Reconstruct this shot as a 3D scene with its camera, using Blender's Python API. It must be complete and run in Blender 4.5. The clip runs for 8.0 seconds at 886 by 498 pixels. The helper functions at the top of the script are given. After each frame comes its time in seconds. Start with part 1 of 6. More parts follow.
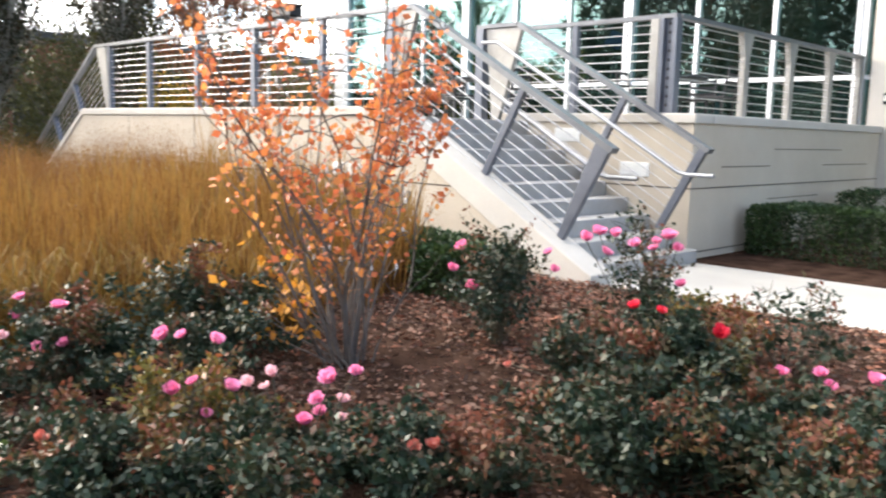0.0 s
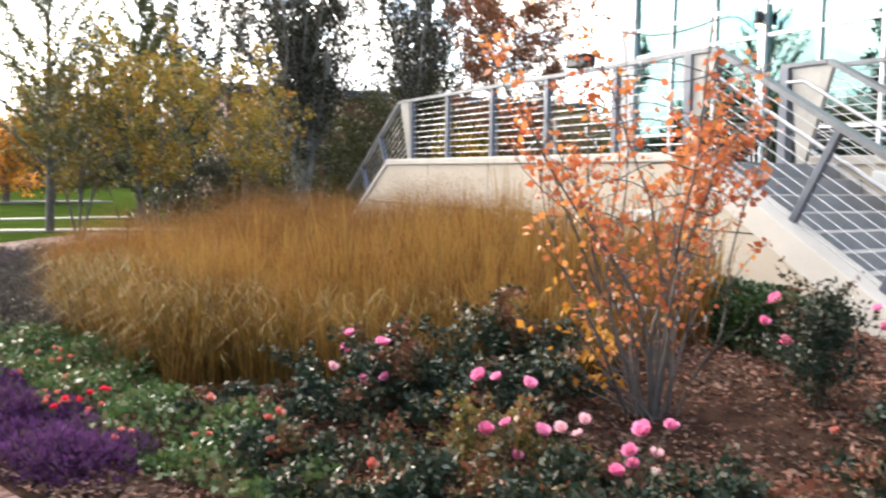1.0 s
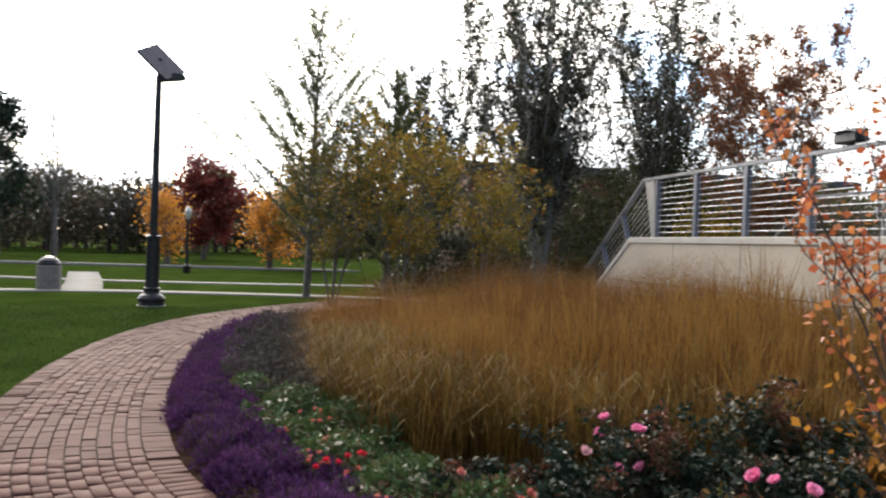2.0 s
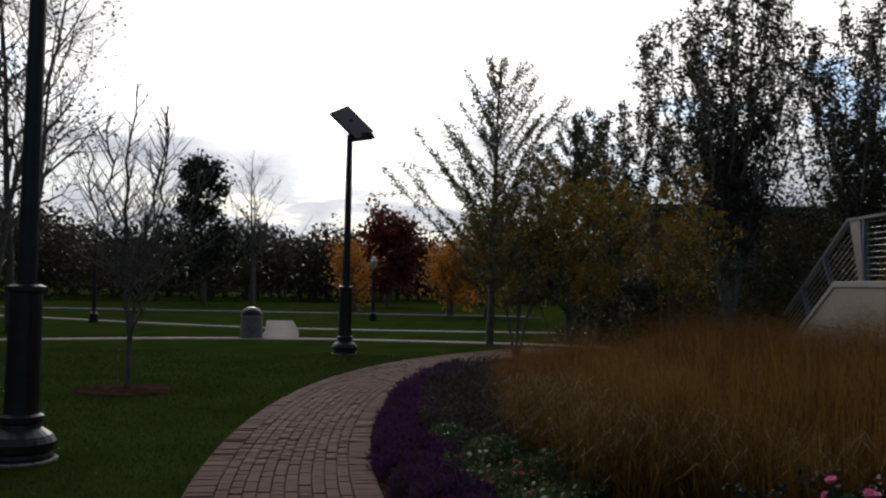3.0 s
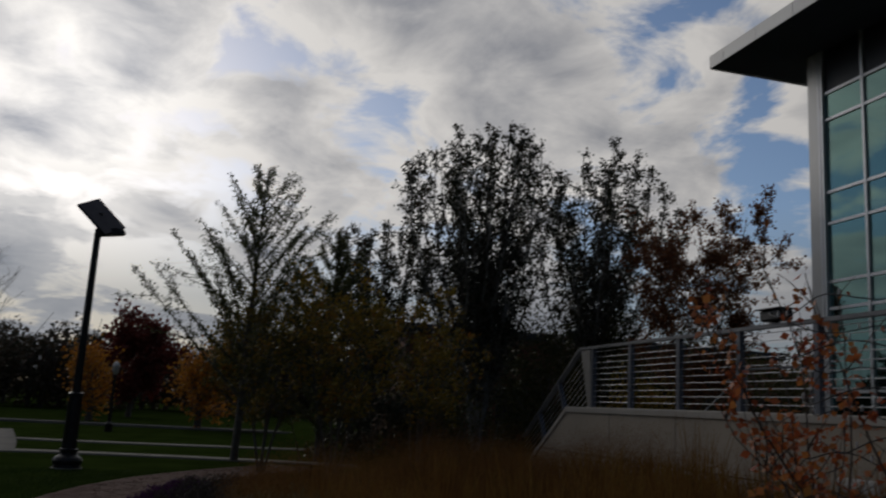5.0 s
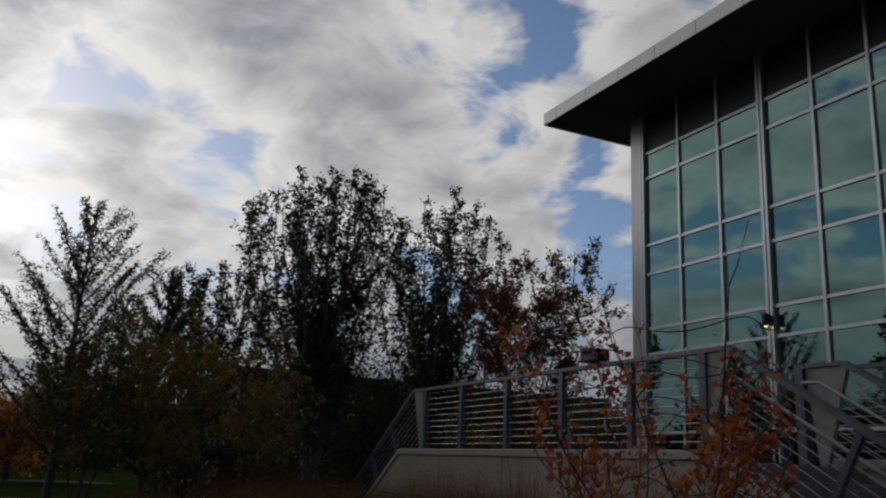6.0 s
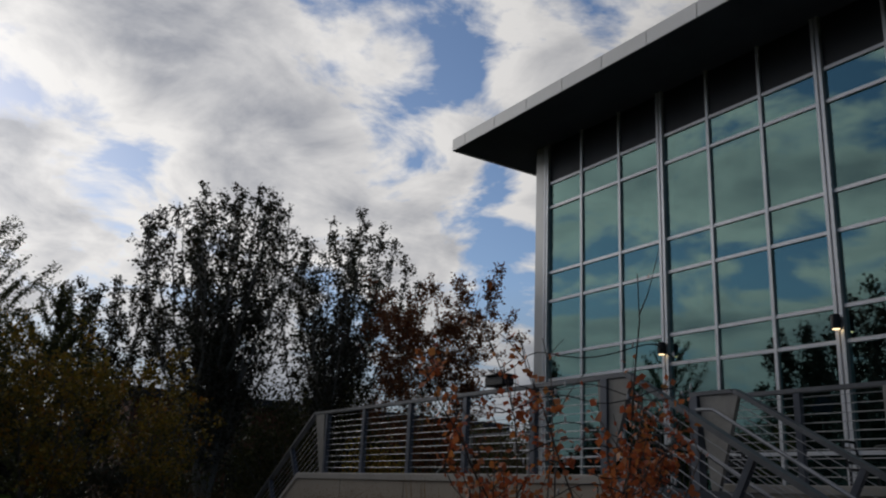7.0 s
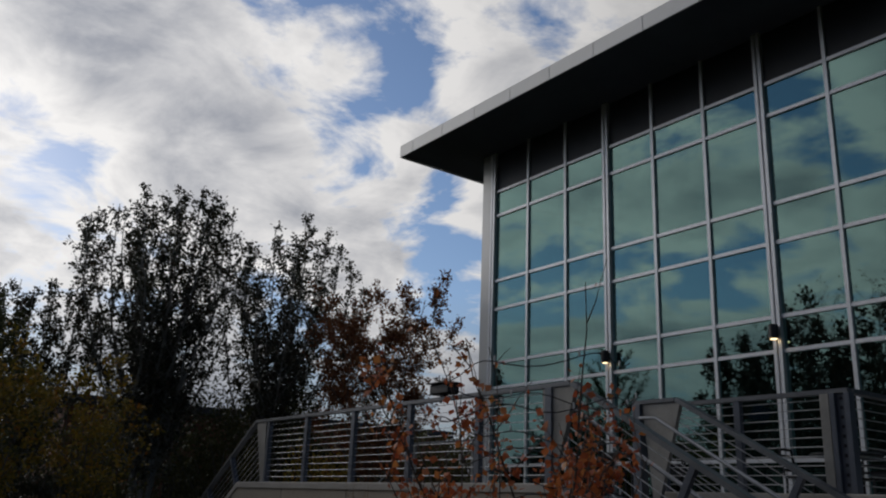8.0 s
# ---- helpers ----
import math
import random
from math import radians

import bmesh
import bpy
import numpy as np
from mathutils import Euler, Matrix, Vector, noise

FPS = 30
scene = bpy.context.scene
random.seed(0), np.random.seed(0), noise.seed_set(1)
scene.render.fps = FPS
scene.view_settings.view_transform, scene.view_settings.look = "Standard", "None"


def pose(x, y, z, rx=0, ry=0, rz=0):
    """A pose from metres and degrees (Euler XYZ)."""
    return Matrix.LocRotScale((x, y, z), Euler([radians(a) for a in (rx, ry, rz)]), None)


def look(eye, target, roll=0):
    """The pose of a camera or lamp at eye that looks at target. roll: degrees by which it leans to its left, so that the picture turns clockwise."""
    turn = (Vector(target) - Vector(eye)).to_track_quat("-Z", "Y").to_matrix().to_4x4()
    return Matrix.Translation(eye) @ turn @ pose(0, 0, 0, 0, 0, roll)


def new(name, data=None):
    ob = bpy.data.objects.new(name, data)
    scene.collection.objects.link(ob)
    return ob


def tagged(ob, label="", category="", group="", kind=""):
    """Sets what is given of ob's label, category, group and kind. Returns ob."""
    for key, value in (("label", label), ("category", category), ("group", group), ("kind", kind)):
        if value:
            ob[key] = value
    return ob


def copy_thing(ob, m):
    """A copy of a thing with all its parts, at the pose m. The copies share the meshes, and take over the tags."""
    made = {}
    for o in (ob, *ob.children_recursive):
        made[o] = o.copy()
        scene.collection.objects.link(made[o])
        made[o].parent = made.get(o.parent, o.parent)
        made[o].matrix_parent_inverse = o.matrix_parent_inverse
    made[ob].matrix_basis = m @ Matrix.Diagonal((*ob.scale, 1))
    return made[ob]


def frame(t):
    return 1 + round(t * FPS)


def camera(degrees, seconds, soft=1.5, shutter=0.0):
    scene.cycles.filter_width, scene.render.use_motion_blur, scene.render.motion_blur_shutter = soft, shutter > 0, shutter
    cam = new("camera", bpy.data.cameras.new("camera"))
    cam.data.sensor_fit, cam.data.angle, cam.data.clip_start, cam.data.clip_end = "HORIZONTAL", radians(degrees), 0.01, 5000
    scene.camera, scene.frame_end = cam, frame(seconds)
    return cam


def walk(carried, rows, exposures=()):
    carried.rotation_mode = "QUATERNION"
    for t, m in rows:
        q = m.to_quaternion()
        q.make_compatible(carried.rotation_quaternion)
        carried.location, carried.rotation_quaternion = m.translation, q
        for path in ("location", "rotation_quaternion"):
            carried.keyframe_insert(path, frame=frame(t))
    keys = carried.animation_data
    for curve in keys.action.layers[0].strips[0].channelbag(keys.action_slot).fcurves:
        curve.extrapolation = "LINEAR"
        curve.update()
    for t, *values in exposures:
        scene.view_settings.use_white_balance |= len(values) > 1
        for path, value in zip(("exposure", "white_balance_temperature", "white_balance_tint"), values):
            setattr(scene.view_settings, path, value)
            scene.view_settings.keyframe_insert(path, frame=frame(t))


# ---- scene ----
# ---- camera and walk ----
LENS = 55.04
ROWS = [
    (0, 0.040, 0.002, 1.265, 44.73, -7.70, -1.42),
    (0.5, 0.002, -0.080, 1.273, 53.75, -6.75, -0.83),
    (1, -0.050, -0.161, 1.283, 63.02, -5.03, -0.66),
    (1.5, -0.131, -0.227, 1.285, 71.35, -2.52, -1.63),
    (2, -0.174, -0.284, 1.289, 78.51, -0.28, -2.03),
    (2.2, -0.171, -0.296, 1.295, 81.16, -0.07, -1.57),
    (3.3, -0.090, -0.512, 1.360, 91.37, 2.90, -1.25),
    (3.5, -0.082, -0.522, 1.364, 90.66, 3.56, -1.25),
    (4, -0.103, -0.476, 1.365, 87.72, 5.98, -2.03),
    (4.5, -0.164, -0.386, 1.373, 82.11, 7.97, -2.77),
    (5, -0.167, -0.275, 1.369, 74.28, 10.66, -3.24),
    (5.2, -0.115, -0.261, 1.361, 71.68, 11.60, -2.77),
    (6.5, -0.052, -0.171, 1.236, 59.99, 15.47, -2.77),
    (7, -0.101, -0.255, 1.264, 56.91, 16.17, -2.52),
    (7.5, -0.129, -0.258, 1.274, 54.28, 16.52, -2.58),
    (8, -0.162, -0.220, 1.279, 53.22, 16.81, -2.20),
]
cam = camera(LENS, 8.0, soft=2.1, shutter=0.25)
walk(cam, [(t, pose(x, y, z, 90 + pitch, roll, yaw)) for t, x, y, z, yaw, pitch, roll in ROWS],
     exposures=[(0, 4.0, 6900, 10), (0.6, 3.9, 6900, 10), (1.2, 3.75, 6900, 10), (1.6, 3.35, 6900, 10), (2.0, 2.8, 6750, 10), (2.2, 2.45, 6700, 10), (2.8, 1.0, 6500, 10), (3.3, 0.15, 6450, 10),
                (4, -0.45, 6450, 10), (5, -0.75, 6350, 10), (6.5, -0.4, 6250, 10), (8, -0.22, 6200, 10)])

# ---- world and sun ----
SUN_DIR = Vector((-0.93, -0.17, 0.31)).normalized()
SUN_ELEV = math.asin(SUN_DIR.z)
SUN_ROT = math.atan2(SUN_DIR.x, SUN_DIR.y)


class Nodes:
    """Small shorthand for building node trees."""

    def __init__(self, tree):
        self.t = tree

    def n(self, kind, inputs=None, operation="", data_type="", clamp=False):
        node = self.t.nodes.new(kind)
        if operation:
            node.operation = operation
        if data_type:
            node.data_type = data_type
        if clamp:
            node.use_clamp = True
        for k, v in (inputs or {}).items():
            sock = node.inputs[k]
            if isinstance(v, bpy.types.NodeSocket):
                self.t.links.new(v, sock)
            else:
                sock.default_value = v
        return node

    def math(self, op, a, b=0.0, clamp=False):
        return self.n("ShaderNodeMath", {0: a, 1: b}, operation=op, clamp=clamp).outputs[0]

    def vmath(self, op, a, b=(0, 0, 0)):
        return self.n("ShaderNodeVectorMath", {0: a, 1: b}, operation=op)

    def ramp(self, fac, stops):
        node = self.n("ShaderNodeValToRGB", {0: fac})
        el = node.color_ramp.elements
        while len(el) < len(stops):
            el.new(0.5)
        for e, (p, c) in zip(el, stops):
            e.position = p
            e.color = (c, c, c, 1) if isinstance(c, (int, float)) else (*c, 1)
        return node.outputs[0]

    def mix(self, fac, a, b):
        return self.n("ShaderNodeMix", {0: fac, 6: a, 7: b}, data_type="RGBA").outputs[2]

    def noise(self, scale, detail=4, rough=0.55, vec=None, dist=0.0):
        ins = {"Scale": scale, "Detail": detail, "Roughness": rough, "Distortion": dist}
        if vec is not None:
            ins["Vector"] = vec
        return self.n("ShaderNodeTexNoise", ins)


def build_world():
    world = bpy.data.worlds.new("cloudy_sky")
    scene.world = world
    world.use_nodes = True
    tree = world.node_tree
    tree.nodes.clear()
    k = Nodes(tree)
    d = k.n("ShaderNodeTexCoord").outputs["Generated"]
    air = k.n("ShaderNodeTexSky")
    air.sky_type, air.sun_disc, air.sun_elevation, air.sun_rotation = "NISHITA", False, SUN_ELEV, SUN_ROT
    air.air_density, air.dust_density, air.ozone_density = 1.0, 0.6, 1.5
    sky = air.outputs[0]
    blue = k.vmath("MULTIPLY", sky, (0.100, 0.104, 0.116)).outputs[0]
    sep = k.n("ShaderNodeSeparateXYZ", {0: d})
    up = k.math("MAXIMUM", sep.outputs[2], 0.0)
    h = k.math("ADD", up, 0.22)
    flat = k.n("ShaderNodeCombineXYZ", {0: k.math("DIVIDE", sep.outputs[0], h), 1: k.math("DIVIDE", sep.outputs[1], h), 2: 0.35}).outputs[0]

    def cloud(v):
        """Cloud depth at a point of the cloud deck: long drifting bands broken into puffs."""
        along = k.vmath("DOT_PRODUCT", v, (-0.75 * 0.5, 0.66 * 0.5, 0)).outputs[1]
        across = k.vmath("DOT_PRODUCT", v, (0.66 * 1.7, 0.75 * 1.7, 0)).outputs[1]
        band = k.noise(1.35, 3, 0.5, k.n("ShaderNodeCombineXYZ", {0: along, 1: across, 2: 5.25}).outputs[0], 0.3).outputs[0]
        puff = k.noise(4.2, 7, 0.58, v, 0.35).outputs[0]
        lump = k.n("ShaderNodeTexVoronoi", {"Vector": v, "Scale": 6.0})
        lump.feature = "SMOOTH_F1"
        lump.inputs["Smoothness"].default_value = 0.7
        soft = k.math("MULTIPLY", k.math("SUBTRACT", 0.5, lump.outputs["Distance"]), 0.16)
        return k.math("ADD", k.math("ADD", k.math("MULTIPLY", band, 0.46), k.math("MULTIPLY", puff, 0.54)), soft)

    dens = cloud(flat)
    sunward = k.vmath("ADD", flat, (SUN_DIR.x * 0.07, SUN_DIR.y * 0.07, 0)).outputs[0]
    rim = k.math("MULTIPLY", k.math("SUBTRACT", dens, cloud(sunward)), 4.5)
    cover = k.ramp(dens, [(0.425, 0.0), (0.49, 1.0)])
    thick = k.math("ADD", k.ramp(dens, [(0.47, 1.0), (0.53, 0.62), (0.62, 0.10)]), rim, True)
    sund = k.vmath("DOT_PRODUCT", d, tuple(SUN_DIR)).outputs[1]
    broad = k.ramp(sund, [(0.0, 0.0), (0.35, 0.12), (0.65, 0.60), (1.0, 0.86)])
    tight = k.math("POWER", k.math("MAXIMUM", sund, 0.0), 70.0)
    glow = k.math("ADD", broad, k.math("MULTIPLY", tight, 0.6))
    grey = k.mix(thick, (0.50, 0.52, 0.57, 1), (1.26, 1.23, 1.18, 1))
    lit = k.vmath("MULTIPLY", grey, k.n("ShaderNodeCombineXYZ", {0: k.math("ADD", glow, 0.05), 1: k.math("ADD", k.math("MULTIPLY", glow, 0.97), 0.053), 2: k.math("ADD", k.math("MULTIPLY", glow, 0.94), 0.060)}).outputs[0]).outputs[0]
    col = k.mix(cover, blue, lit)
    haze = k.ramp(sep.outputs[2], [(0.0, 1.0), (0.11, 0.92), (0.24, 0.0)])
    far_grey = k.vmath("MULTIPLY", (0.34, 0.37, 0.42), k.n("ShaderNodeCombineXYZ", {0: k.math("ADD", glow, 0.05), 1: k.math("ADD", glow, 0.05), 2: k.math("ADD", glow, 0.05)}).outputs[0]).outputs[0]
    col = k.mix(k.math("MULTIPLY", haze, 0.8), col, far_grey)
    ground = k.ramp(sep.outputs[2], [(0.0, 1.0), (0.004, 0.0)])
    col = k.mix(ground, col, (0.05, 0.055, 0.045, 1))
    bg = k.n("ShaderNodeBackground", {0: col, 1: 1.0})
    out = k.n("ShaderNodeOutputWorld", {0: bg.outputs[0]})


build_world()
sun_lamp = new("sun", bpy.data.lights.new("sun", "SUN"))
sun_lamp.data.energy, sun_lamp.data.angle, sun_lamp.data.color = 0.5, radians(14), (1.0, 0.93, 0.83)
sun_lamp.matrix_world = look(SUN_DIR * 50, (0, 0, 0))


# ---- materials ----
def material(name, rough=0.7, metal=0.0):
    m = bpy.data.materials.new(name)
    m.use_nodes = True
    k = Nodes(m.node_tree)
    b = m.node_tree.nodes["Principled BSDF"]
    b.inputs["Roughness"].default_value = rough
    b.inputs["Metallic"].default_value = metal
    return m, k, b


def surface(name, dark, light, scale, rough=0.7, metal=0.0, fine=60.0, bump=0.15, bump_dist=0.004, stain=0.25, by_piece=0.0, island=0.0):
    """A worn surface: broad blotches between two colours, fine grain in the colour and in the relief."""
    m, k, b = material(name, rough, metal)
    pos = k.n("ShaderNodeNewGeometry")
    obj = k.n("ShaderNodeTexCoord").outputs["Object"]
    broad = k.noise(scale, 5, 0.6, pos.outputs["Position"]).outputs[0]
    grain = k.noise(fine, 3, 0.6, pos.outputs["Position"]).outputs[0]
    fac = k.math("ADD", k.math("MULTIPLY", broad, 0.75), k.math("MULTIPLY", grain, 0.25))
    fac = k.ramp(fac, [(0.34, 0.0), (0.66, 1.0)])
    if by_piece:
        r = k.n("ShaderNodeObjectInfo").outputs["Random"]
        fac = k.math("ADD", k.math("MULTIPLY", fac, 1 - by_piece), k.math("MULTIPLY", r, by_piece))
    if island:
        r = pos.outputs["Random Per Island"]
        fac = k.math("ADD", k.math("MULTIPLY", fac, 1 - island), k.math("MULTIPLY", r, island))
    col = k.mix(fac, (*dark, 1), (*light, 1))
    m.node_tree.links.new(col, b.inputs["Base Color"])
    rr = k.math("ADD", k.math("MULTIPLY", grain, stain), rough - stain / 2, True)
    m.node_tree.links.new(rr, b.inputs["Roughness"])
    bp = k.n("ShaderNodeBump", {"Strength": bump, "Distance": bump_dist, "Height": grain})
    m.node_tree.links.new(bp.outputs[0], b.inputs["Normal"])
    return m


def foliage(name, colours, rough=0.5, through_light=0.25):
    """Leaves: each leaf takes its own tone from the list; some light passes through."""
    m, k, b = material(name, rough)
    geo = k.n("ShaderNodeNewGeometry")
    n = len(colours)
    r = geo.outputs["Random Per Island"]
    patch = k.noise(2.6, 2, 0.5, geo.outputs["Position"]).outputs[0]
    f = k.math("ADD", k.math("MULTIPLY", r, 0.5), k.math("MULTIPLY", k.math("SUBTRACT", patch, 0.29), 1.15), True)
    col = k.ramp(f, [((i + 0.5) / n, c) for i, c in enumerate(colours)])
    m.node_tree.links.new(col, b.inputs["Base Color"])
    b.inputs["Specular IOR Level"].default_value = 0.3
    tr = k.n("ShaderNodeBsdfTranslucent", {0: col})
    mx = k.n("ShaderNodeMixShader", {0: through_light, 1: b.outputs[0], 2: tr.outputs[0]})
    m.node_tree.links.new(mx.outputs[0], m.node_tree.nodes["Material Output"].inputs[0])
    return m


def glass_material(name, tint, mirror, amount):
    m = bpy.data.materials.new(name)
    m.use_nodes = True
    m.node_tree.nodes.clear()
    k = Nodes(m.node_tree)
    gl = k.n("ShaderNodeBsdfGlossy", {"Color": (*mirror, 1), "Roughness": 0.015})
    tr = k.n("ShaderNodeBsdfTransparent", {0: (*tint, 1)})
    lw = k.n("ShaderNodeLayerWeight", {0: 0.35})
    fac = k.math("ADD", k.math("MULTIPLY", lw.outputs["Fresnel"], 0.5), amount, True)
    wob = k.noise(0.5, 1, 0.4, k.n("ShaderNodeTexCoord").outputs["Object"]).outputs[0]
    bp = k.n("ShaderNodeBump", {"Strength": 0.06, "Distance": 0.02, "Height": wob})
    m.node_tree.links.new(bp.outputs[0], gl.inputs["Normal"])
    mx = k.n("ShaderNodeMixShader", {0: fac, 1: tr.outputs[0], 2: gl.outputs[0]})
    k.n("ShaderNodeOutputMaterial", {0: mx.outputs[0]})
    return m


M_CONC = surface("warm_cast_concrete", (0.43, 0.37, 0.295), (0.53, 0.465, 0.375), 0.9, 0.85, fine=55, bump=0.2)
M_CAP = surface("pale_coping_concrete", (0.45, 0.42, 0.375), (0.56, 0.52, 0.465), 1.5, 0.8, fine=70)
M_STEP = surface("grey_step_concrete", (0.26, 0.255, 0.245), (0.37, 0.36, 0.345), 2.2, 0.85, fine=60)
M_WALK = surface("pale_walk_concrete", (0.29, 0.278, 0.255), (0.37, 0.355, 0.325), 1.1, 0.85, fine=80, by_piece=0.15)
M_WALK_FAR = surface("weathered_walk_concrete", (0.17, 0.165, 0.15), (0.24, 0.23, 0.21), 1.1, 0.95, fine=60)
M_WALK_FAR.node_tree.nodes["Principled BSDF"].inputs["Specular IOR Level"].default_value = 0.1
M_GAP = surface("dark_joint", (0.05, 0.045, 0.04), (0.09, 0.08, 0.07), 6, 0.95)
M_STEEL = surface("weathered_grey_steel", (0.13, 0.137, 0.152), (0.20, 0.207, 0.222), 3.0, 0.45, 0.6, fine=40, bump=0.05)
M_POST = surface("blue_grey_steel", (0.105, 0.117, 0.145), (0.165, 0.178, 0.212), 3.0, 0.45, 0.5, fine=40, bump=0.05)
M_FIN = surface("pale_steel_plate", (0.24, 0.232, 0.22), (0.36, 0.348, 0.328), 4.0, 0.5, 0.4, fine=30, bump=0.06)
M_CABLE = surface("stainless_cable", (0.46, 0.46, 0.47), (0.60, 0.60, 0.61), 8, 0.3, 0.85, fine=200)
M_TUBE = surface("brushed_tube", (0.24, 0.25, 0.27), (0.36, 0.365, 0.385), 5, 0.42, 0.6, fine=90, bump=0.05)
M_MULL = surface("silver_aluminium", (0.74, 0.74, 0.75), (0.84, 0.84, 0.85), 1.5, 0.42, 0.65, fine=50, bump=0.03)
M_PANEL = surface("grey_metal_panel", (0.60, 0.59, 0.57), (0.72, 0.71, 0.69), 0.8, 0.45, 0.5, fine=25, bump=0.06, by_piece=0.4)
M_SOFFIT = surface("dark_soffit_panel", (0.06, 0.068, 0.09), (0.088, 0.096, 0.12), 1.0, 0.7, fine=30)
M_DARKPANE = surface("dark_pane", (0.018, 0.02, 0.024), (0.03, 0.033, 0.038), 1.5, 0.35, fine=40, bump=0.03)
M_GLASS = glass_material("coated_teal_glass", (0.20, 0.34, 0.33), (0.44, 0.68, 0.64), 0.30)
M_CLEAR = glass_material("clear_pane_glass", (0.78, 0.84, 0.82), (0.6, 0.62, 0.62), 0.04)
M_INNER = surface("interior_plaster", (0.30, 0.30, 0.28), (0.42, 0.41, 0.39), 0.7, 0.9)
M_BEIGE = surface("beige_partition", (0.34, 0.32, 0.20), (0.44, 0.42, 0.28), 1.5, 0.8)
M_INFLOOR = surface("interior_floor", (0.10, 0.09, 0.08), (0.18, 0.16, 0.14), 1.2, 0.5)
M_LIGHTPLATE = surface("white_light_cover", (0.66, 0.66, 0.64), (0.8, 0.8, 0.78), 6, 0.4, fine=90)
M_BLACK = surface("black_painted_metal", (0.012, 0.012, 0.014), (0.03, 0.03, 0.034), 4, 0.4, 0.2, fine=60, bump=0.05)
M_SOLAR = surface("solar_panel_glass", (0.02, 0.025, 0.05), (0.04, 0.05, 0.08), 3, 0.2, fine=20, bump=0.02)


# ---- mesh helpers ----
def link_mesh(name, me, mat, parent=None, label=""):
    ob = new(name, me)
    if mat is not None:
        me.materials.append(mat)
    if parent is not None:
        ob.parent = parent
    if label:
        ob["label"] = label
    return ob


def part(name, bm, mat, parent=None, label=""):
    me = bpy.data.meshes.new(name)
    bm.to_mesh(me)
    bm.free()
    return link_mesh(name, me, mat, parent, label)


def thing(name, at=(0, 0, 0), label="", category="", group="", kind=""):
    ob = new(name)
    ob.location = at
    return tagged(ob, label, category, group, kind)


def box(bm, x0, x1, y0, y1, z0, z1, bevel=0.0):
    vs = bmesh.ops.create_cube(bm, size=1.0)["verts"]
    for v in vs:
        v.co = ((x0 + x1) / 2 + v.co.x * (x1 - x0), (y0 + y1) / 2 + v.co.y * (y1 - y0), (z0 + z1) / 2 + v.co.z * (z1 - z0))
    if bevel:
        es = {e for v in vs for e in v.link_edges}
        bmesh.ops.bevel(bm, geom=list(es), offset=bevel, segments=1, affect="EDGES")
    return bm


def boxed(*args, **kw):
    return box(bmesh.new(), *args, **kw)


def prism_y(bm, pts, y0, y1, bevel=0.0):
    """A plate: the outline pts (x, z) drawn out from y0 to y1."""
    a = [bm.verts.new((x, y0, z)) for x, z in pts]
    b = [bm.verts.new((x, y1, z)) for x, z in pts]
    n = len(pts)
    fs = [bm.faces.new(a), bm.faces.new(list(reversed(b)))]
    for i in range(n):
        fs.append(bm.faces.new((a[i], b[i], b[(i + 1) % n], a[(i + 1) % n])))
    bmesh.ops.recalc_face_normals(bm, faces=fs)
    if bevel:
        bmesh.ops.bevel(bm, geom=list({e for f in fs for e in f.edges}), offset=bevel, segments=1, affect="EDGES")
    return bm


def prism_x(bm, pts, x0, x1):
    """The same with the outline pts (y, z) drawn out from x0 to x1."""
    a = [bm.verts.new((x0, y, z)) for y, z in pts]
    b = [bm.verts.new((x1, y, z)) for y, z in pts]
    n = len(pts)
    fs = [bm.faces.new(a), bm.faces.new(list(reversed(b)))]
    for i in range(n):
        fs.append(bm.faces.new((a[i], b[i], b[(i + 1) % n], a[(i + 1) % n])))
    bmesh.ops.recalc_face_normals(bm, faces=fs)
    return bm


def beam(bm, p0, p1, w, h, up=(0, 0, 1)):
    """A bar of width w and height h from p0 to p1."""
    p0, p1 = Vector(p0), Vector(p1)
    d = (p1 - p0).normalized()
    s = d.cross(Vector(up)).normalized() * w / 2
    u = s.cross(d).normalized() * h / 2
    r = [[bm.verts.new(p + a * s + b * u) for a, b in ((-1, -1), (1, -1), (1, 1), (-1, 1))] for p in (p0, p1)]
    fs = [bm.faces.new(r[0]), bm.faces.new(r[1])]
    for i in range(4):
        fs.append(bm.faces.new((r[0][i], r[0][(i + 1) % 4], r[1][(i + 1) % 4], r[1][i])))
    bmesh.ops.recalc_face_normals(bm, faces=fs)
    return bm


